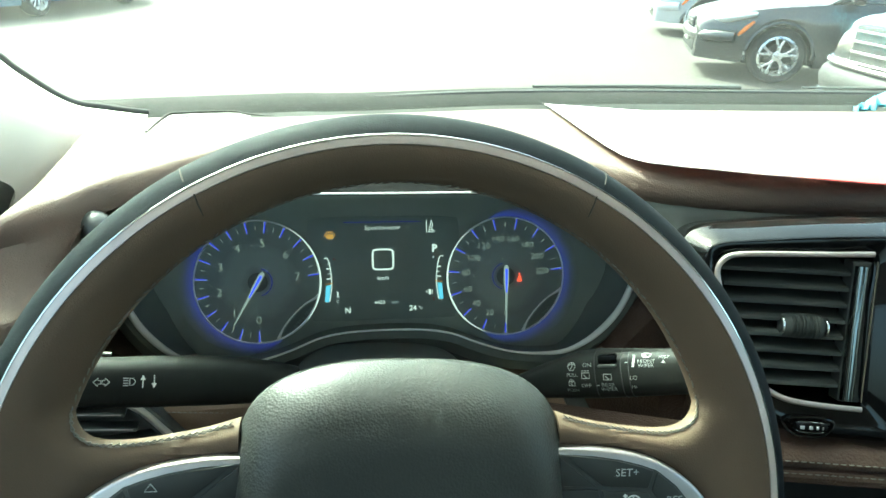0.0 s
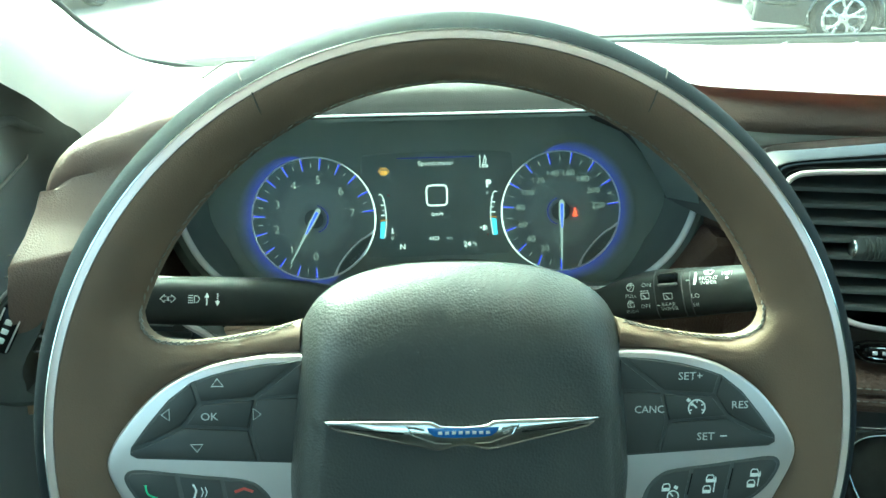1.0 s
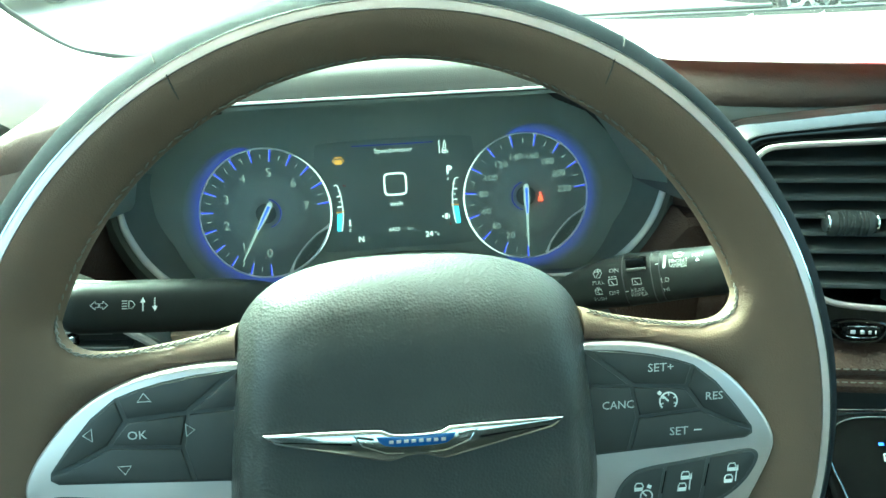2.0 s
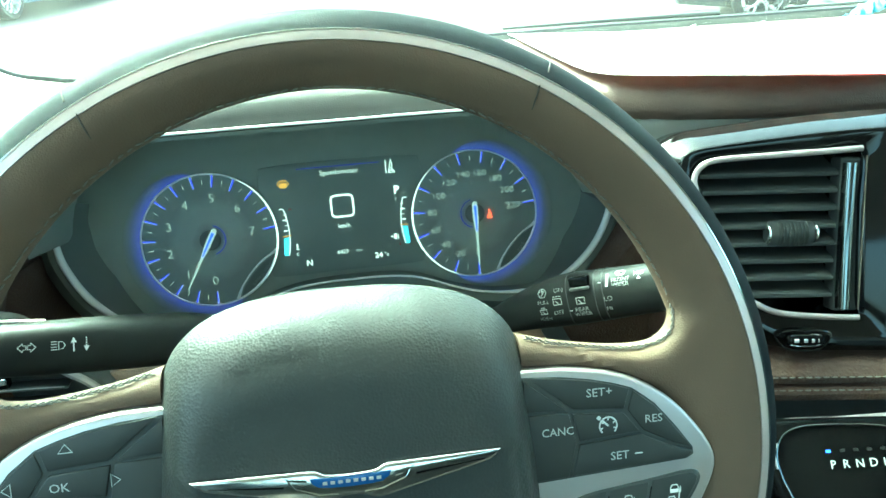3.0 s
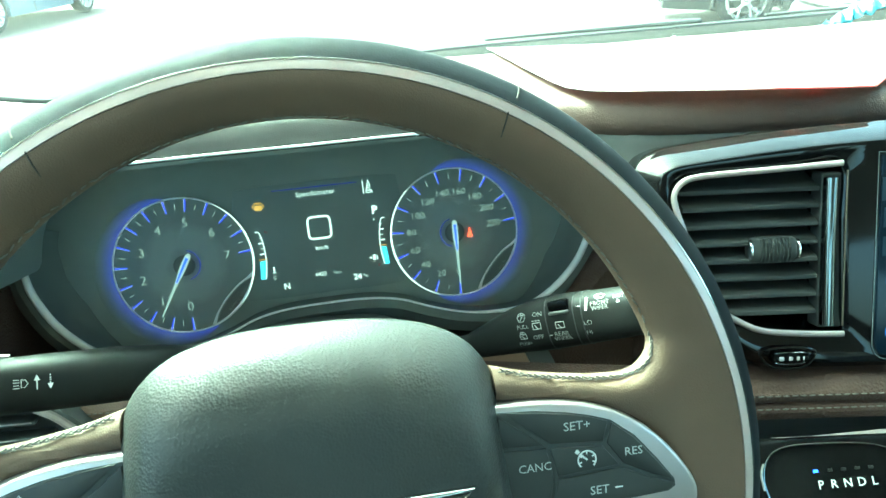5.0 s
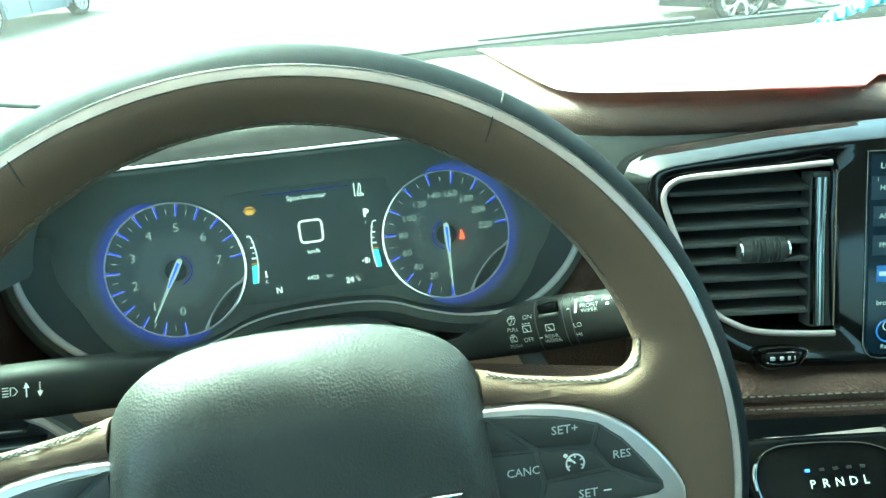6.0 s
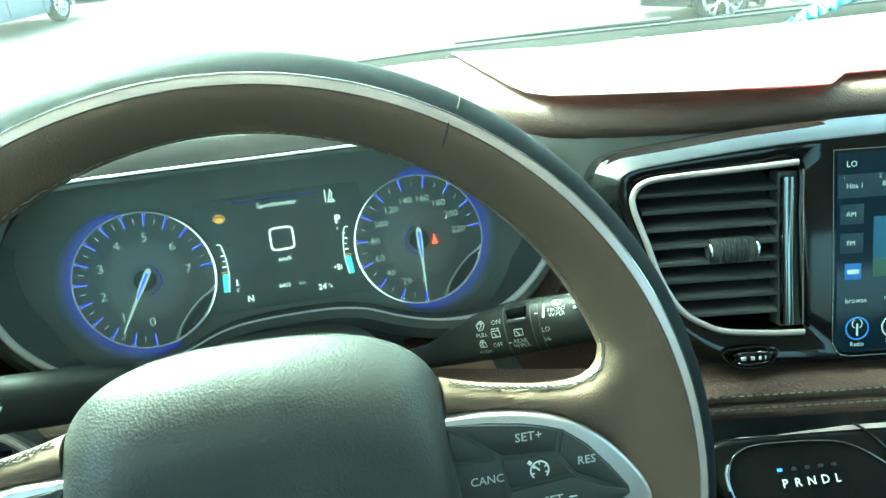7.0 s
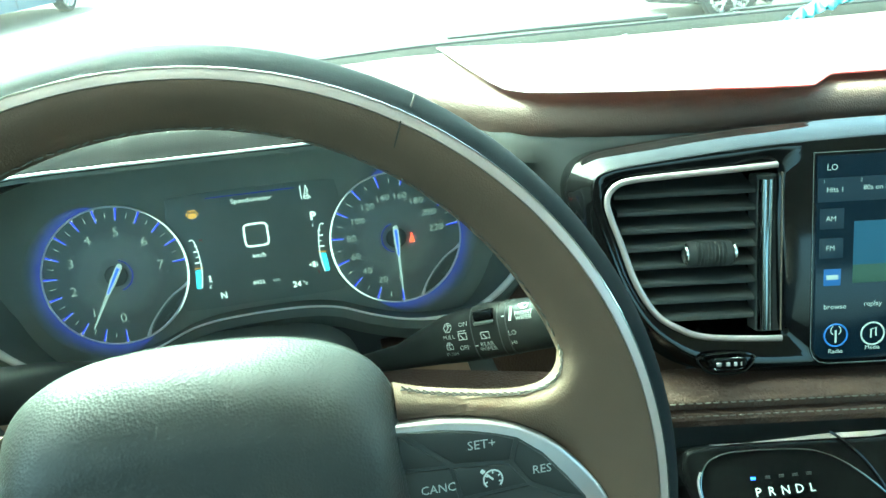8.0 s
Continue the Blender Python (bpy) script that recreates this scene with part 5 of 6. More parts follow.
part("frame_strip", tube(curve(mm([(106, -42, 1), (101, -31, 1), (94, -21.5, 1), (85.5, -11, 1), (75.6, -3.0, 0), (62, 10, -1), (50, 24, -2)]), 5), 0.0024, 8), SATIN, lvent, "satin silver frame strip")
part("top_line", tube(curve(mm([(-43, -4, -3), (-39, 8, -2), (-28, 27, -2), (-12, 35.5, -2), (30, 34.5, -2), (72, 27.5, -2)]), 6), 0.0011, 8), SATIN, lvent, "satin silver top line")
thumb = part("thumbwheel", block((0, 0, 0), (0.0125, 0.030, 0.006), 0.002, 2), PIANO, lvent, "", pose(-0.0270, 0.009, 0.0, 0, 0, -31))
for i in range(3):
    part("mark", block((0, (-7 + i * 6) * MM, 0.0031), (0.0040, 0.0034, 0.0010), 0.0004, 1), INK, thumb)
for sx in (-1, 1):
    part("edge_line", block((sx * 0.0052, 0, 0.0030), (0.0010, 0.026, 0.0008), 0.0003, 1), SATIN, thumb)
edge, under = [], []
for i in range(15):
    x = -0.258 + 0.004 * i
    k = float(np.interp(x, [-0.215, -0.192], [1.0, 0.0]))
    for row, dy, z in ((edge, 0.0425, 1.1477), (under, 0.0512, 1.1380)):
        row.append(dash_in @ Vector((x, front_of_pad(x) - dy * k - 0.0002, z)))
stitches(edge, 0.0034, 0.0026, 0.0005, THREAD, dash)
stitches(under, 0.0034, 0.0026, 0.0005, THREAD, dash)
bm = bmesh.new()
loops = []
for x in [-0.262, -0.255] + [-0.24 + 0.02 * i for i in range(20)]:
    yf = min(front_of_pad(x), 0.20 if x > -0.18 else 1)
    y0 = 0.125 if x < -0.16 else min(0.16, 0.125 + (x + 0.16) * 0.3)
    k = 0.0 if x < -0.215 else min(1.0, (x + 0.215) / 0.02)
    loops.append([(x, y0 + 0.03, 1.128 - 0.085 * k), (x, y0 + 0.004, 1.122 - 0.08 * k), (x, y0 + 0.012, 1.066 - 0.028 * k), (x, y0 - 0.012, 1.052 - 0.02 * k), (x, y0 - 0.014, 1.044), (x, y0 - 0.002, 1.036), (x, y0 + 0.05, 1.036), (x, y0 + 0.035, 1.128 - 0.085 * k)])
rings(bm, loops, cap0=True, cap1=True)
dash_part("knee_panel", bm, surface("knee_brown", (0.19, 0.115, 0.066), 0.5, grain=900, bump=0.3, cells=True), "brown leather knee panel")

loops = []
for x, d in ((-0.151, 0.008), (-0.149, 0.003), (-0.144, 0.0), (-0.108, 0.0), (-0.072, 0.0), (-0.067, 0.003), (-0.065, 0.008)):
    loops.append([(x, 0.208 - d, 0.99), (x, 0.208 - d, 1.052 - d), (x, 0.204, 1.055 - d), (x, 0.162, 1.073 - d), (x, 0.154, 1.0735 - d), (x, 0.1495 + d / 2, 1.070 - d), (x, 0.148 + d, 1.062 - d), (x, 0.148 + d, 0.99)])
dash_part("knee_pad", rings(bmesh.new(), loops, cap0=True, cap1=True), surface("pad_brown", (0.13, 0.084, 0.056), 0.6, grain=900, bump=0.4, cells=True), "brown grained leather pad beside the vent")
stitches([dash_in @ Vector((-0.148 + 0.004 * i, 0.1492, 1.0700 - 0.0003 * i)) for i in range(20)], 0.0034, 0.0026, 0.0005, THREAD, dash)
bm = bmesh.new()
rings(bm, [[(x, 0.122, 1.0365), (x, 0.116, 1.030), (x, 0.118, 1.01), (x, 0.16, 0.80), (x, 0.30, 0.80), (x, 0.20, 1.0365)] for x in (-0.262, -0.2, -0.1, 0.0, 0.1, 0.16)], cap0=True, cap1=True)
dash_part("knee_bolster", bm, SOFT_BLACK, "dark plastic knee bolster")

# ---- speaker grille on the dash top ----
spk = thing("dash_speaker_grille", pose(-0.152, 0.409, 1.1975), "grey perforated dash speaker grille", "speaker grille")
sp_out = curve(mm([(-40, -36), (-37, 24), (-30, 36), (20, 44), (34, 36), (40, 20), (10, -24)]), 4, True)
part("frame", plate(sp_out, -0.006, 0.0006, 0.0005), surface("grille_grey", (0.15, 0.145, 0.135), 0.7), spk)
rim_line = curve(mm([(-40, -36, 1.4), (-38.5, 0, 1.4), (-36.5, 24, 1.4), (-30, 35.5, 1.4), (20, 43.5, 1.4), (34, 36.5, 1.0), (48, 33, 0.4), (62, 34, -0.4)]), 5)
part("rim", tube(rim_line, [0.0011] * (len(rim_line) - 10) + [0.0011 - 0.0001 * i for i in range(10)], 8), surface("grille_rim", (0.05, 0.048, 0.044), 0.7, spec=0.2), spk)
bm = bmesh.new()
for i in range(16):
    for j in range(16):
        x, y = -0.036 + 0.0048 * i + 0.0024 * (j % 2), -0.030 + 0.0046 * j
        if abs(x + 0.001 - 0.006 * y / 0.04) < 0.030 and -0.03 + 0.4 * max(0, x + 0.01) < y < 0.034:
            box(bm, (x, y, 0.0006), (0.0027, 0.0027, 0.0010), Matrix.Rotation(radians(45), 4, "Z"))
tagged(part("perforation", bm, MATT_BLACK, spk, smooth=False), kind="stuff")

# ---- windscreen pillar ----
def pillar(flip):
    """Trim along the edge of the windscreen; flip: the passenger side."""
    side = Matrix.Translation((0.79, 0, 0)) @ Matrix.Scale(-1, 4, (1, 0, 0)) if flip else Matrix.Identity(4)
    pil = thing("windscreen_pillar", pose(1.08 if flip else -0.29, 0.4, 1.2), "pale fabric windscreen pillar trim", "pillar trim", "windscreen pillars")
    pin = pil.matrix_basis.inverted() @ side
    secs = [((-0.250, 0.60, 1.160), (-0.235, 0.46, 1.172), (-0.300, 0.325, 1.130)), ((-0.284, 0.56, 1.175), (-0.252, 0.44, 1.188), (-0.291, 0.337, 1.158)), ((-0.305, 0.52, 1.191), (-0.272, 0.41, 1.205), (-0.298, 0.322, 1.176)), ((-0.316, 0.45, 1.232), (-0.292, 0.365, 1.232), (-0.306, 0.30, 1.200)), ((-0.322, 0.38, 1.275), (-0.305, 0.32, 1.262), (-0.315, 0.28, 1.218)), ((-0.37, 0.23, 1.375), (-0.355, 0.20, 1.36), (-0.366, 0.165, 1.322)), ((-0.45, 0.03, 1.54), (-0.435, 0.01, 1.53), (-0.45, -0.02, 1.50)), ((-0.48, -0.06, 1.61), (-0.465, -0.07, 1.60), (-0.48, -0.10, 1.57))]
    g, b_, d_ = (curve([s[i] for s in secs], 6) for i in range(3))
    loops = []
    for p, q, r_ in zip(g, b_, d_):
        row = curve([p, p.lerp(q, 0.5) + Vector((0.004, 0.004, 0.003)), q, q.lerp(r_, 0.55) + Vector((0.006, 0, 0)), r_], 4)
        row += [r_ + Vector((-0.02, 0.06, 0)), p + Vector((-0.04, 0.03, 0))]
        loops.append([pin @ v for v in row])
    part("trim", rings(bmesh.new(), loops, cap0=True, cap1=True), PILLAR, pil)
    part("glass_seal", tube([pin @ (p + Vector((-0.002, 0.004, 0.002))) for p in g], 0.0035, 8), RUBBER, pil, "black rubber glass seal")


pillar(False)
pillar(True)

# ---- windscreen, cowl, cabin shell ----
ws = [(-0.36, 0.630, 1.163), (-0.10, 0.68, 1.156), (0.0, 0.700, 1.150), (0.40, 0.735, 1.145), (0.80, 0.715, 1.150), (1.10, 0.640, 1.165)]
wt = [(-0.53, -0.04, 1.615), (-0.1, -0.015, 1.63), (0.0, -0.01, 1.635), (0.40, 0.0, 1.64), (0.80, -0.01, 1.635), (1.27, -0.04, 1.615)]
lo, hi = curve(ws, 6), curve(wt, 6)


def sill(x):
    """How far the base of the windscreen dips towards the driver's corner."""
    return float(np.interp(x, [-0.36, -0.2, 0.0, 0.2, 0.4, 1.1], [-0.016, -0.011, -0.004, 0.004, 0.006, 0.006]))


loops = []
for a, b in zip(lo, hi):
    a = a + Vector((0, 0.004, sill(a.x) - 0.014))
    row = [a.lerp(b, t) + Vector((0, 0.035, 0.03)) * math.sin(math.pi * t) for t in [i / 8 for i in range(9)]]
    loops.append(row + [q + Vector((0, 0.003, 0.004)) for q in reversed(row)])
pane = solo("windscreen", rings(bmesh.new(), loops, cap0=True, cap1=True), SCREEN_GLASS, "clear laminated windscreen with a film of dust", "windscreen", kind="structure")
pane.visible_shadow = False


# printed dark border and the plenum below the glass
bm = bmesh.new()
loops = []
for a, b in zip(lo, hi):
    a = a + Vector((0, 0, sill(a.x)))
    loops.append([a + Vector((0, -0.10, 0.0)), a + Vector((0, -0.095, 0.008)), a + Vector((0, -0.05, 0.006)), a + Vector((0, 0.0, -0.002)), a + Vector((0, 0, -0.06)), a + Vector((0, -0.10, -0.06))])
solo("windscreen_border", rings(bm, loops, cap0=True, cap1=True), surface("defroster_grey", (0.020, 0.021, 0.0195), 0.85, grain=700, spec=0.12), "dark dotted lower border of the windscreen", "windscreen border", kind="structure")
bm = bmesh.new()
loops = []
for a in [p + Vector((0, 0, sill(p.x))) for p in lo]:
    loops.append([a + Vector((0, 0.004, -0.006)), a + Vector((0, 0.02, 0.002)), a + Vector((0, 0.05, 0.006)), a + Vector((0, 0.085, 0.006)), a + Vector((0, 0.11, -0.006)), a + Vector((0, 0.12, -0.10)), a + Vector((0, 0.004, -0.10))])
solo("cowl_panel", rings(bm, loops, cap0=True, cap1=True), surface("cowl_black", (0.016, 0.0165, 0.0155), 0.9, grain=300, bump=0.3, spec=0.1), "black plastic cowl panel below the windscreen", "cowl panel", kind="structure")
for x0, x1 in ((0.02, 0.60), (0.48, 1.02)):
    wp = thing("windscreen_wiper", pose((x0 + x1) / 2, 0.77, 1.16), "black windscreen wiper lying on the cowl", "wiper", "windscreen wipers")
    pts = []
    for i in range(13):
        x = x0 + (x1 - x0) * i / 12
        y = float(np.interp(x, [p.x for p in lo], [p.y for p in lo])) + 0.055
        zz = float(np.interp(x, [p.x for p in lo], [p.z for p in lo])) + 0.006 + sill(x)
        pts.append(Vector((x, y, zz)) - wp.matrix_basis.translation)
    part("blade", tube(pts, [0.0015, 0.004] + [0.0052] * 9 + [0.004, 0.0015], 8, flat=0.7), RUBBER, wp)
    part("arm", tube([p + Vector((0, 0.012, 0.006)) for p in pts[5:]], [0.004 + 0.0006 * i for i in range(8)], 8, flat=0.5), SOFT_BLACK, wp)

HOODPAINT = surface("dark_paint", (0.03, 0.032, 0.035), 0.2, coat=0.8, bump=0)
bm = bmesh.new()
loops = []
for x in [-0.36 + 0.1 * i for i in range(16)]:
    s = ((x - 0.39) / 0.85) ** 2
    loops.append([(x, y, zz - 0.10 * s) for y, zz in ((0.80, 1.03), (1.1, 0.95), (1.4, 0.85), (1.65, 0.70), (1.72, 0.5), (1.68, 0.25), (0.80, 0.25))])
solo("bonnet", rings(bm, loops, cap0=True, cap1=True), HOODPAINT, "dark painted bonnet ahead of the cowl", "bonnet", kind="structure")

# Unseen roof lining; tone and front edge are set to shape cabin light.
bm = bmesh.new()
loops = []
for x in [-0.56 + 0.1 * i for i in range(20)]:
    s = ((x - 0.39) / 0.95) ** 2
    loops.append([(x, -0.01, 1.640 - 0.05 * s), (x, -0.5, 1.69 - 0.06 * s), (x, -1.6, 1.70 - 0.06 * s), (x, -2.9, 1.64 - 0.06 * s), (x, -2.9, 1.68 - 0.06 * s), (x, -1.6, 1.74 - 0.06 * s), (x, -0.5, 1.73 - 0.06 * s), (x, -0.01, 1.675 - 0.05 * s)])
solo("ceiling", rings(bm, loops, cap0=True, cap1=True), HEADLINER, "unseen pale headliner, its tone set for fill light", "headliner", kind="structure")


def door(name, x, sx):
    d = thing(name, pose(x, -0.3, 0.8), "dark grey vinyl door panel with a window above", "car door", kind="structure")
    prof = curve([(0.0, 0.30), (0.0, 0.2), (sx * 0.01, 0.10), (sx * 0.03, -0.05), (0.0, -0.2), (0.0, -0.45)], 4)
    loops = []
    for y in [0.90, 0.80, 0.76, 0.70, 0.68, 0.62, 0.54, 0.46, 0.38] + [0.30 - 0.1 * i for i in range(11)]:
        row = [(q.x, y, q.y + (float(np.interp(y, [0.05, 0.30, 0.46, 0.54, 0.68, 0.76], [0.0, 0.17, 0.19, 0.27, 0.27, 0.06])) if q.y > 0.15 else 0.0)) for q in prof]
        loops.append(row + [(-sx * 0.10, y, row[-1][2]), (-sx * 0.10, y, row[0][2])])
    part("panel", rings(bmesh.new(), loops, cap0=True, cap1=True), DOOR_GREY, d)
    part("handle_strip", tube([(sx * 0.002, 0.44, 0.316), (sx * 0.007, 0.50, 0.325), (sx * 0.008, 0.591, 0.337), (sx * 0.007, 0.632, 0.3425), (sx * 0.004, 0.640, 0.3435)], [0.0005, 0.0014, 0.0013, 0.0008, 0.0004], 8), SATIN, d, "satin silver door pull strip")
    part("waist_ledge", tube(curve([(sx * 0.001, 0.50, 0.392), (sx * 0.004, 0.615, 0.379), (sx * 0.004, 0.64, 0.370), (sx * 0.001, 0.675, 0.354)], 4), 0.004, 10), DOOR_GREY, d)
    part("arm_rest", block((sx * 0.03, -0.05, 0.02), (0.07, 0.5, 0.06), 0.02, 3), BROWN, d)
    part("rear_post", block((-sx * 0.05, -0.85, 0.42), (0.08, 0.16, 0.80), 0.02, 2), PILLAR, d)
    # Unseen rear sides, added and sized to limit light from behind.
    part("unseen_side_wall", block((-sx * 0.05, -1.62, 0.15), (0.10, 1.95, 0.82), 0.02, 2), SOFT_BLACK, d)
    part("window_post", block((-sx * 0.05, -1.75, 0.62), (0.08, 0.12, 0.40), 0.02, 2), HEADLINER, d)
    part("unseen_corner_wall", block((-sx * 0.05, -2.45, 0.62), (0.08, 0.30, 0.40), 0.02, 2), HEADLINER, d)
    part("unseen_upper_wall", block((-sx * 0.05, -1.62, 0.86), (0.08, 1.9, 0.10), 0.02, 2), HEADLINER, d)
    return d


door("door_left", -0.345, 1)
door("door_right", 1.14, -1)
solo("floor", block((0.39, -1.2, 0.30), (1.7, 3.6, 0.06), 0.01), surface("carpet", (0.06, 0.055, 0.05), 0.95, grain=400, bump=0.5), "dark carpeted cabin floor", "floor", kind="structure")
# Unseen wall, its height set to control light from the rear.
solo("rear_wall", block((0.39, -2.92, 0.76), (1.66, 0.05, 0.92), 0.01), SOFT_BLACK, "unseen dark rear wall that limits light from behind", "rear wall", kind="structure")
solo("firewall", block((0.39, 0.62, 0.70), (1.6, 0.05, 0.85), 0.01), MATT_BLACK, "dark bulkhead under the dash", "bulkhead", kind="structure")

# ---- folded sheet on the dash ----
sheet = thing("folded_sunshade", pose(0.4, 0.3, 1.2105), "red and white printed card lying on the dash", "card")
far_edge = [(0.179, 0.438), (0.183, 0.436), (0.278, 0.408), (0.404, 0.385), (0.565, 0.345), (0.80, 0.290)]
near_edge = [(0.179, 0.430), (0.184, 0.292), (0.189, 0.248), (0.199, 0.226), (0.217, 0.215), (0.274, 0.192), (0.341, 0.175), (0.371, 0.173), (0.388, 0.187), (0.404, 0.200), (0.446, 0.194), (0.458, 0.183), (0.516, 0.173), (0.754, 0.147), (0.80, 0.285)]


def paper(name):
    m, n, l, b = base_mat(name)
    co = n.new("ShaderNodeTexCoord")
    mp = n.new("ShaderNodeMapping")
    mp.inputs["Rotation"].default_value = (0, 0, 0.5)
    l.new(co.outputs["Object"], mp.inputs["Vector"])
    wv = n.new("ShaderNodeTexNoise")
    wv.inputs["Scale"].default_value = 12.0
    wv.inputs["Detail"].default_value = 1.5
    l.new(mp.outputs["Vector"], wv.inputs["Vector"])
    sep = n.new("ShaderNodeSeparateXYZ")
    l.new(co.outputs["Object"], sep.inputs["Vector"])
    slope = n.new("ShaderNodeMath")
    slope.operation = "MULTIPLY_ADD"
    slope.inputs[1].default_value = 0.28
    slope.inputs[2].default_value = -0.062
    l.new(sep.outputs["X"], slope.inputs[0])
    near = n.new("ShaderNodeMath")
    near.operation = "SUBTRACT"
    l.new(slope.outputs["Value"], near.inputs[0])
    l.new(sep.outputs["Y"], near.inputs[1])
    add = n.new("ShaderNodeMath")
    add.operation = "MULTIPLY_ADD"
    add.inputs[1].default_value = 14.0
    l.new(near.outputs["Value"], add.inputs[0])
    l.new(wv.outputs["Fac"], add.inputs[2])
    rp = n.new("ShaderNodeValToRGB")
    rp.color_ramp.elements[0].position = 0.52
    rp.color_ramp.elements[0].color = (0.74, 0.71, 0.71, 1)
    rp.color_ramp.elements[1].position = 0.82
    rp.color_ramp.elements[1].color = (0.47, 0.075, 0.080, 1)
    l.new(add.outputs["Value"], rp.inputs["Fac"])
    l.new(rp.outputs["Color"], b.inputs["Base Color"])
    b.inputs["Roughness"].default_value = 0.45
    tr = n.new("ShaderNodeBsdfTranslucent")
    tr.inputs["Color"].default_value = (0.62, 0.40, 0.37, 1)
    mx = n.new("ShaderNodeMixShader")
    mx.inputs["Fac"].default_value = 0.22
    l.new(b.outputs["BSDF"], mx.inputs[1])
    l.new(tr.outputs["BSDF"], mx.inputs[2])
    l.new(mx.outputs["Shader"], n["Material Output"].inputs["Surface"])
    return m


loops = []
for i in range(181):
    x = 0.179 + 0.00345 * i
    y0, y1 = (float(np.interp(x, [q[0] for q in e], [q[1] for q in e])) for e in (far_edge, near_edge))
    curl = float(np.interp(x, [0.179, 0.1835, 0.1895, 0.199, 0.217, 0.274, 0.341, 0.371, 0.388, 0.404, 0.8], [0.001, 0.0018, 0.0025, 0.0037, 0.0042, 0.0048, 0.0036, 0.0023, 0.0014, 0.001, 0.001]))
    row = [Vector((x - 0.4, y0 + (y1 - y0) * v / 12 - 0.3, 0.0018 + curl * (v / 12) ** 2)) for v in range(13)]
    loops.append(row + [q - Vector((0, 0, 0.0009)) for q in reversed(row)])
part("upper_leaf", rings(bmesh.new(), loops, cap0=True, cap1=True), paper("printed_card"), sheet)
for x, y in ((-0.062, 0.085), (0.004, 0.080)):
    part("tab", tube(curve([(x, y, 0.0026), (x + 0.002, y + 0.005, 0.005), (x + 0.008, y + 0.008, 0.006)], 4), [0.0007] * 8 + [0.0003], 6, flat=0.4), INK, sheet)

# ---- blue cloth by the glass ----
bm = bmesh.new()
loops = []
path = curve([(0.65, 0.595, 1.1735), (0.68, 0.605, 1.176), (0.71, 0.61, 1.186), (0.75, 0.615, 1.194), (0.80, 0.63, 1.200), (0.92, 0.62, 1.19), (1.0, 0.60, 1.18)], 8)
for i, p in enumerate(path):
    w = 0.003 + 0.015 * math.sin(math.pi * min(1, i / 36)) + 0.005 * math.sin(i * 1.7)
    h = 0.003 + 0.010 * abs(math.sin(i * 0.55)) * min(1, i / 10)
    loops.append([p + Vector((0.3 * w * math.cos(a), w * math.cos(a), h * max(-0.2, math.sin(a)) + 0.002 * math.sin(3 * a + i))) for a in [2 * math.pi * j / 14 for j in range(14)]])
solo("blue_cloth", rings(bm, loops, cap0=True, cap1=True), surface("blue_cloth_weave", (0.12, 0.33, 0.42), 0.8, grain=600, bump=0.4), "crumpled light blue cloth by the windscreen", "cloth")

# ---- car park ----
def asphalt():
    m, n, l, b = base_mat("dusty_asphalt")
    co = n.new("ShaderNodeTexCoord")
    big = n.new("ShaderNodeTexNoise")
    big.inputs["Scale"].default_value = 0.35
    big.inputs["Detail"].default_value = 5
    fine = n.new("ShaderNodeTexNoise")
    fine.inputs["Scale"].default_value = 60
    fine.inputs["Detail"].default_value = 4
    for t in (big, fine):
        l.new(co.outputs["Object"], t.inputs["Vector"])
    mix = n.new("ShaderNodeMixRGB")
    mix.inputs["Color1"].default_value = (0.060, 0.053, 0.046, 1)
    mix.inputs["Color2"].default_value = (0.097, 0.088, 0.077, 1)
    ad = n.new("ShaderNodeMath")
    ad.operation = "MULTIPLY_ADD"
    ad.inputs[1].default_value = 0.4
    l.new(fine.outputs["Fac"], ad.inputs[0])
    l.new(big.outputs["Fac"], ad.inputs[2])
    mr = n.new("ShaderNodeMapRange")
    mr.inputs["From Min"].default_value = 0.4
    mr.inputs["From Max"].default_value = 1.0
    l.new(ad.outputs["Value"], mr.inputs["Value"])
    l.new(mr.outputs["Result"], mix.inputs["Fac"])
    l.new(mix.outputs["Color"], b.inputs["Base Color"])
    b.inputs["Roughness"].default_value = 0.9
    bp = n.new("ShaderNodeBump")
    bp.inputs["Distance"].default_value = 0.01
    bp.inputs["Strength"].default_value = 0.4
    l.new(fine.outputs["Fac"], bp.inputs["Height"])
    l.new(bp.outputs["Normal"], b.inputs["Normal"])
    return m


bm = bmesh.new()
bmesh.ops.create_grid(bm, x_segments=40, y_segments=40, size=900)
bm.transform(Matrix.Translation((0, 0, GROUND)))
solo("ground", bm, asphalt(), "pale dusty asphalt of a car park", "ground", kind="structure")

TYRE = surface("tyre_rubber", (0.02, 0.02, 0.021), 0.8, grain=80)
ALLOY = surface("alloy", (0.72, 0.72, 0.72), 0.28, metal=0.9, bump=0)
LAMP = surface("lamp_lens", (0.42, 0.45, 0.47), 0.12, coat=0.7, bump=0)
CARGLASS = surface("tinted_glass", (0.03, 0.04, 0.045), 0.06, bump=0, coat=0.5)
ORANGE = surface("orange_lens", (0.8, 0.2, 0.03), 0.25, bump=0)


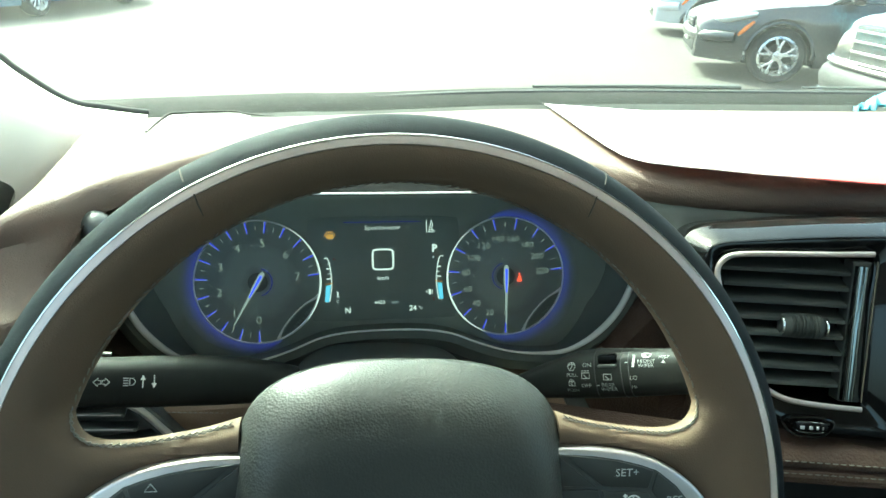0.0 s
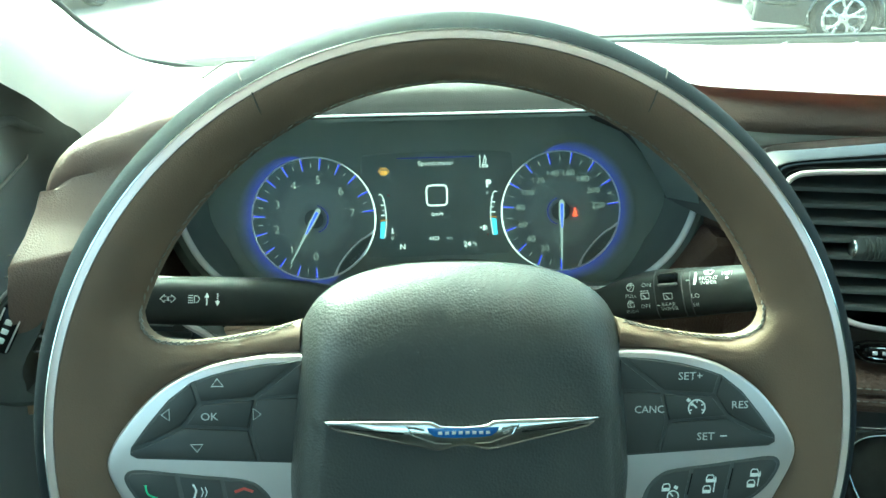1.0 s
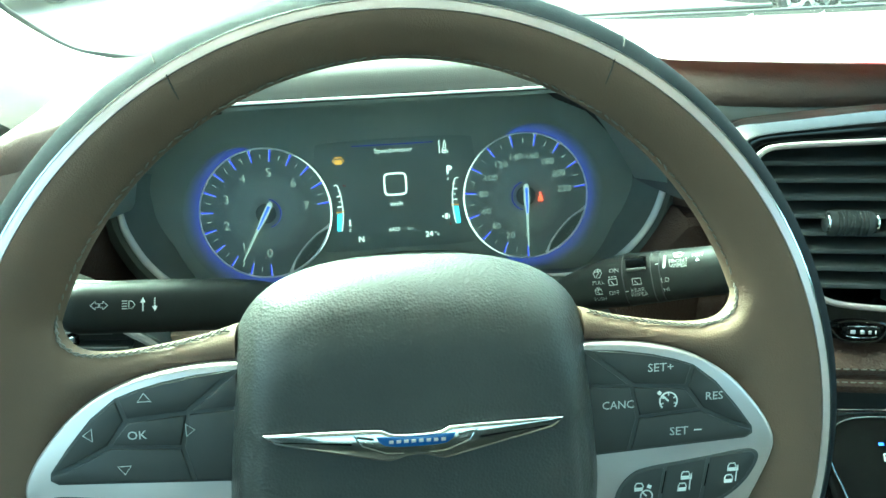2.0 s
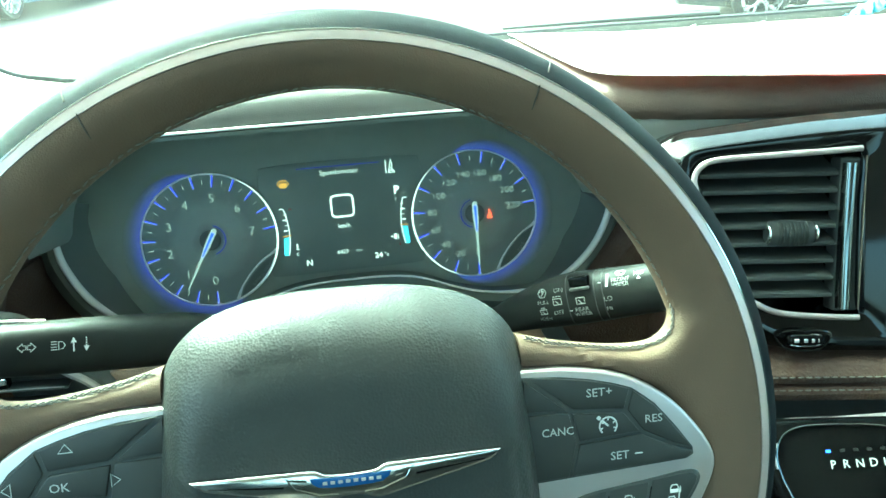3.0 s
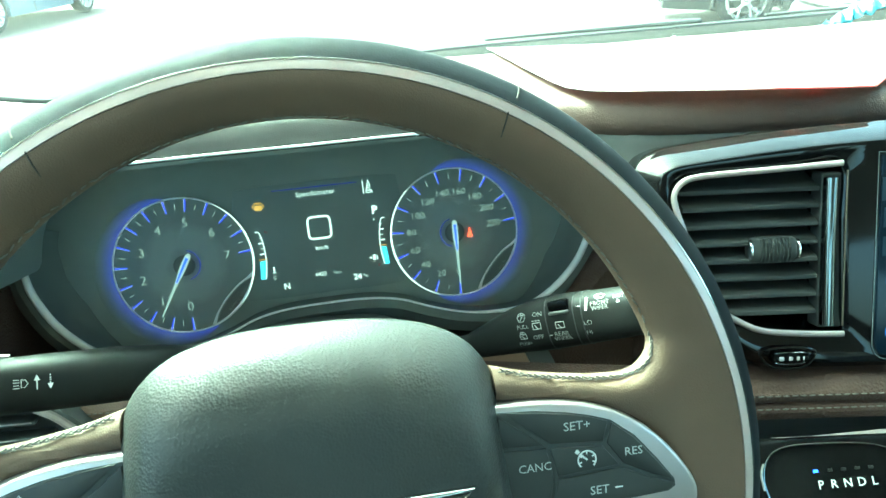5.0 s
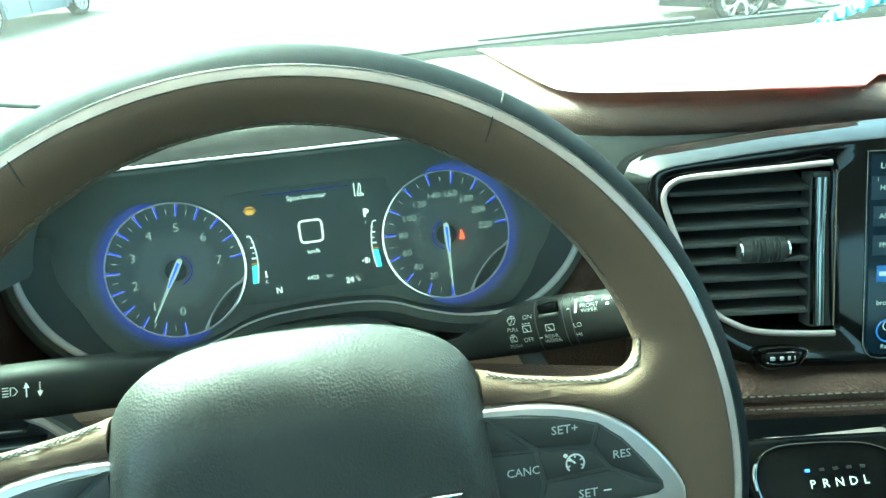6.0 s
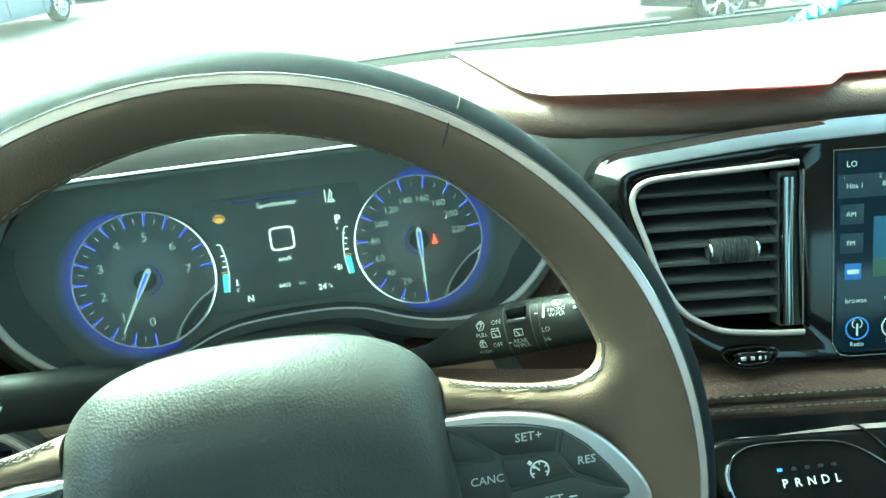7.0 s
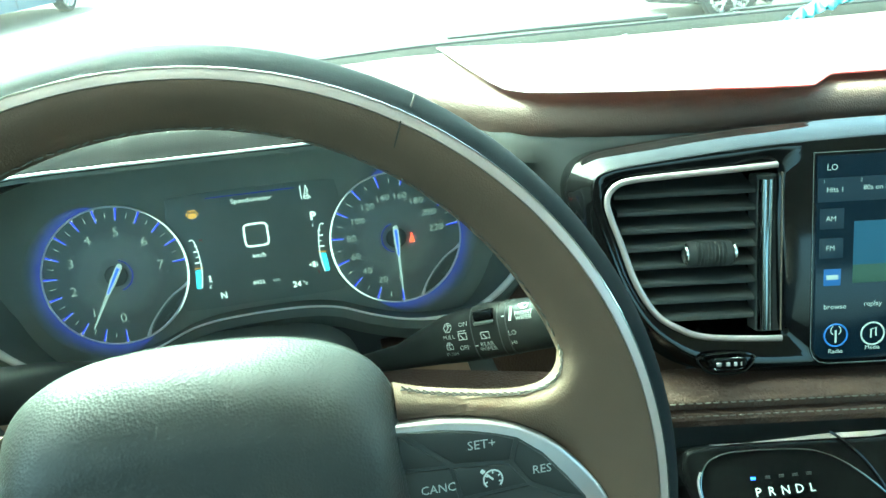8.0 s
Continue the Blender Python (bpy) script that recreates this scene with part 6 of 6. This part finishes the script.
def road_wheel(parent, x, y, r, side, spokes):
    """Tyre, rim, spokes; side: -1 faces -y."""
    w = 0.22
    hub = pose(x, y, r)
    prof = [(r - 0.11, -w / 2 + 0.02), (r - 0.035, -w / 2), (r - 0.012, -w / 2 + 0.02), (r, -w / 2 + 0.05), (r, w / 2 - 0.05), (r - 0.012, w / 2 - 0.02), (r - 0.035, w / 2), (r - 0.11, w / 2 - 0.02)]
    loops = [[(q[0] * math.cos(a), q[1], q[0] * math.sin(a)) for q in prof] for a in [2 * math.pi * i / 40 for i in range(40)]]
    wh = part("wheel", rings(bmesh.new(), loops, loop=True), TYRE, parent, "black tyre on an alloy rim", hub)
    rr = r - 0.105
    prof = [(rr, side * 0.085), (rr + 0.012, side * 0.10), (rr - 0.012, side * 0.108), (rr - 0.03, side * 0.07), (rr - 0.03, -side * 0.06), (rr, -side * 0.06)]
    part("rim", rings(bmesh.new(), [[(q[0] * math.cos(a), q[1], q[0] * math.sin(a)) for q in prof] for a in [2 * math.pi * i / 40 for i in range(40)]], loop=True), ALLOY, wh)
    part("brake", rings(bmesh.new(), [[(0.62 * rr * math.cos(2 * math.pi * i / 28), side * yy, 0.62 * rr * math.sin(2 * math.pi * i / 28)) for i in range(28)] for yy in (0.01, 0.03)], cap0=True, cap1=True), RUBBER, wh)
    for i in range(spokes):
        for off in (-0.24, 0.24):
            a = 2 * math.pi * i / spokes + 0.3
            p0 = Vector((0.04 * math.cos(a), side * 0.085, 0.04 * math.sin(a)))
            p1 = Vector((rr * 0.97 * math.cos(a + off), side * 0.090, rr * 0.97 * math.sin(a + off)))
            part("spoke", tube([p0, Vector((rr * 0.5 * math.cos(a + off * 0.45), side * 0.095, rr * 0.5 * math.sin(a + off * 0.45))), p1], [0.020, 0.013, 0.016], 6, flat=0.6, up=(0, 1, 0)), ALLOY, wh)
    part("hub_cap", rings(bmesh.new(), [[(q * math.cos(2 * math.pi * i / 20), side * yy, q * math.sin(2 * math.pi * i / 20)) for i in range(20)] for q, yy in ((0.055, 0.07), (0.055, 0.10), (0.03, 0.108))], cap0=True, cap1=True), ALLOY, wh)
    return wh


def car(name, m, colour, label, length=4.7, width=1.84, height=1.47, nose=0.92, r=0.34, truck=False, spokes=7, group="parked cars"):
    """A parked car whose nose points to local -x and whose middle is the origin of its length and width."""
    c = thing(name, m, label, "car", group)
    paint = surface(name + "_paint", colour, 0.22, coat=0.9, bump=0, vary=0.05)
    hl, hw = length / 2, width / 2
    belt = nose + 0.06
    ax = (-hl + 0.93, hl - 0.95)

    def section(x):
        """Half outline of the lower body at x: (y, z) from sill to bonnet middle."""
        e = (x + hl) / 0.75
        f = min(1.0, e) if e > 0 else 0
        g_ = min(1.0, max(0.0, (hl - x) / 0.6))
        w = hw * (0.72 + 0.28 * f ** 0.5) * (0.84 + 0.16 * g_ ** 0.5)
        top = nose * (0.72 + 0.28 * f ** 0.45) + 0.10 * min(1, max(0, (x + hl - 0.7) / 0.9))
        low = 0.24 - 0.03 * f
        for a in ax:
            d = abs(x - a)
            if d < r + 0.06:
                low = max(low, r + math.sqrt(max(0, (r + 0.06) ** 2 - d * d)))
        low = min(low, top - 0.16)
        mid = max(low + 0.05, top * 0.62)
        return [(w * 0.93, low), (w * 0.985, low + (mid - low) * 0.4), (w, mid), (w * 0.985, top * 0.84 if top * 0.84 > mid else mid + 0.02), (w * 0.93, top - 0.05), (w * 0.82, top - 0.012), (w * 0.5, top + 0.012), (0, top + 0.02)]
    xs_ = [-hl, -hl + 0.02, -hl + 0.06, -hl + 0.12, -hl + 0.22, -hl + 0.34] + list(np.linspace(-hl + 0.45, hl - 0.45, 44)) + [hl - 0.3, hl - 0.15, hl - 0.06, hl]
    loops = []
    for x in xs_:
        s = section(float(x))
        loops.append([(x, y, z) for y, z in s] + [(x, -y, z) for y, z in reversed(s[:-1])])
    part("body", rings(bmesh.new(), loops, cap0=True, cap1=True), paint, c)
    part("underbody", block((0, 0, 0.32), (length - 0.5, width - 0.5, 0.22), 0.05), RUBBER, c)
    # cabin with glass
    x0, x1 = -hl + 1.35, hl - (0.5 if not truck else 1.9)
    roof = [(x0, belt - 0.02, 0.90), (x0 + 0.85, height - 0.06, 0.74), (x0 + 1.3, height, 0.70), (x1 - 0.9, height - 0.01, 0.70), (x1 - 0.35, height - 0.12, 0.72), (x1, belt, 0.84)]
    loops = []
    for x, zt, w in [(float(v.x), v.y, v.z) for v in curve(roof, 4)]:
        zz = max(zt, belt)
        loops.append([(x, hw * 0.90, belt - 0.08), (x, hw * (0.90 + (w - 0.90) * 0.85), zz - 0.05 if zz > belt else belt - 0.03), (x, hw * w * 0.9, zz), (x, 0, zz + 0.015), (x, -hw * w * 0.9, zz), (x, -hw * (0.90 + (w - 0.90) * 0.85), zz - 0.05 if zz > belt else belt - 0.03), (x, -hw * 0.90, belt - 0.08)])
    part("cabin_glass", rings(bmesh.new(), loops, cap0=True, cap1=True), CARGLASS, c)
    bm = bmesh.new()
    rows = []
    for x in np.linspace(x0 + 0.95, x1 - 0.45, 9):
        rows.append([(x, hw * 0.70, height - 0.035), (x, hw * 0.62, height + 0.008), (x, 0, height + 0.03), (x, -hw * 0.62, height + 0.008), (x, -hw * 0.70, height - 0.035), (x, 0, height - 0.04)])
    part("roof", rings(bm, rows, cap0=True, cap1=True), paint, c)
    for sy in (-1, 1):
        for px, tilt in ((x0 + 0.45, 0), ((x0 + x1) / 2 + 0.1, 1), (x1 - 0.18, 2)):
            a = {0: ((x0 + 0.02, hw * 0.905, belt - 0.04), (x0 + 0.98, hw * 0.71, height - 0.03)), 1: ((px, hw * 0.905, belt - 0.04), (px, hw * 0.70, height - 0.02)), 2: ((x1 - 0.02, hw * 0.85, belt - 0.04), (x1 - 0.45, hw * 0.70, height - 0.05))}[tilt]
            part("window_post", tube([(a[0][0], sy * a[0][1], a[0][2]), (a[1][0], sy * a[1][1], a[1][2])], 0.035, 8, flat=0.6), paint, c)
        for dx in (1.55, 2.65):
            part("door_seam", block((-hl + dx, sy * hw * 0.999, nose * 0.58), (0.008, 0.012, nose * 0.62), 0.002, 1), RUBBER, c)
        part("door_handle", block((-hl + 2.45, sy * (hw + 0.008), nose * 0.86), (0.18, 0.03, 0.03), 0.01), paint, c)
        part("mirror", block((-hl + 1.62, sy * (hw + 0.08), belt + 0.05), (0.14, 0.20, 0.13), 0.045, 3), paint, c)
        lamp_pts = curve([(-hl + 0.16, sy * hw * 0.50, nose * 0.72), (-hl + 0.20, sy * hw * 0.70, nose * 0.76), (-hl + 0.36, sy * hw * 0.93, nose * 0.82), (-hl + 0.62, sy * hw * 0.985, nose * 0.88)], 4)
        part("headlamp", tube(lamp_pts, [0.03 + 0.045 * math.sin(math.pi * i / 12) for i in range(13)], 10, flat=0.75), LAMP, c, "clear headlamp")
        part("side_marker", tube([(-hl + 0.45, sy * hw * 0.955, nose * 0.60), (-hl + 0.52, sy * hw * 0.965, nose * 0.69), (-hl + 0.60, sy * hw * 0.972, nose * 0.78)], [0.014, 0.026, 0.014], 8), ORANGE, c, "orange side marker")
        for a in ax:
            road_wheel(c, a, sy * (hw - 0.12), r, sy, spokes)
            arch = [(a + (r + 0.055) * math.cos(radians(q)), sy * (hw - 0.015), r + (r + 0.055) * math.sin(radians(q))) for q in range(-10, 191, 10)]
            part("arch_lip", tube(arch, 0.02, 6), RUBBER if truck else paint, c)
        part("tail_lamp", block((hl - 0.05, sy * hw * 0.72, nose * 0.86), (0.12, 0.30, 0.16), 0.03), ORANGE, c)
    # front
    part("bumper_intake", block((-hl + 0.035, 0, 0.36), (0.10, width * 0.60, 0.15), 0.03), RUBBER, c, "dark lower intake")
    part("front_bumper", tube(curve([(-hl + 0.42, -hw * 0.96, 0.52), (-hl + 0.08, -hw * 0.72, 0.50), (-hl - 0.01, 0, 0.49), (-hl + 0.08, hw * 0.72, 0.50), (-hl + 0.42, hw * 0.96, 0.52)], 6), 0.15 if truck else 0.075, 12), RUBBER if truck else paint, c)
    if truck:
        part("bumper_lip", tube(curve([(-hl + 0.40, -hw * 0.95, 0.40), (-hl - 0.04, -hw * 0.74, 0.37), (-hl - 0.12, 0, 0.36), (-hl - 0.04, hw * 0.74, 0.37), (-hl + 0.40, hw * 0.95, 0.40)], 6), 0.05, 10), CHROME, c, "chrome lower bumper edge")
        part("bumper_ledge", tube(curve([(-hl + 0.36, -hw * 0.99, 0.66), (-hl - 0.02, -hw * 0.74, 0.65), (-hl - 0.10, 0, 0.64), (-hl - 0.02, hw * 0.74, 0.65), (-hl + 0.36, hw * 0.99, 0.66)], 6), 0.022, 8), CHROME, c, "chrome upper bumper edge")
    grille = part("grille", block((-hl + 0.03, 0, nose * 0.70), (0.10, width * (0.52 if truck else 0.40), 0.34 if truck else 0.14), 0.03), RUBBER, c)
    for i in range(4 if truck else 3):
        part("grille_bar", block((-hl - 0.02, 0, nose * 0.70 + ((-0.12 + 0.08 * i) if truck else (-0.04 + 0.04 * i))), (0.03, width * (0.50 if truck else 0.38), 0.022), 0.006), CHROME if truck else paint, grille)
    part("front_plate", block((-hl - 0.03, 0, 0.44), (0.02, 0.30, 0.11), 0.005), INK, c, "pale blank number plate")
    return c


def park(x_nose, y_side, length, width, turned=0.0):
    return pose(x_nose + length / 2, y_side + width / 2, GROUND, 0, 0, turned)


car("black_car", pose(6.72, 7.95, GROUND, 0, 0, -20), (0.04, 0.042, 0.046), "black parked car with bright spoked alloy wheels", 4.75, 1.84, 1.47, 0.90, 0.325, spokes=5)
car("silver_car", pose(7.95, 12.26, GROUND, 0, 0, -20), (0.42, 0.46, 0.50), "pale silver parked car beyond the black one", 4.6, 1.80)
car("dark_pickup", park(4.06, 3.55, 5.4, 2.0), (0.02, 0.022, 0.026), "dark parked pickup with a chrome grille and bumper", 5.4, 2.0, 1.85, 1.12, 0.39, True, 6)
car("blue_car", pose(-5.68, 14.63, GROUND, 0, 0, -104.5), (0.16, 0.22, 0.30), "dusty blue parked car across the lane", 4.7, 1.84)
car("grey_car", pose(-5.6, 23.0, GROUND, 0, 0, -90), (0.12, 0.13, 0.15), "dark grey parked car farther along the lane", 4.7, 1.84)
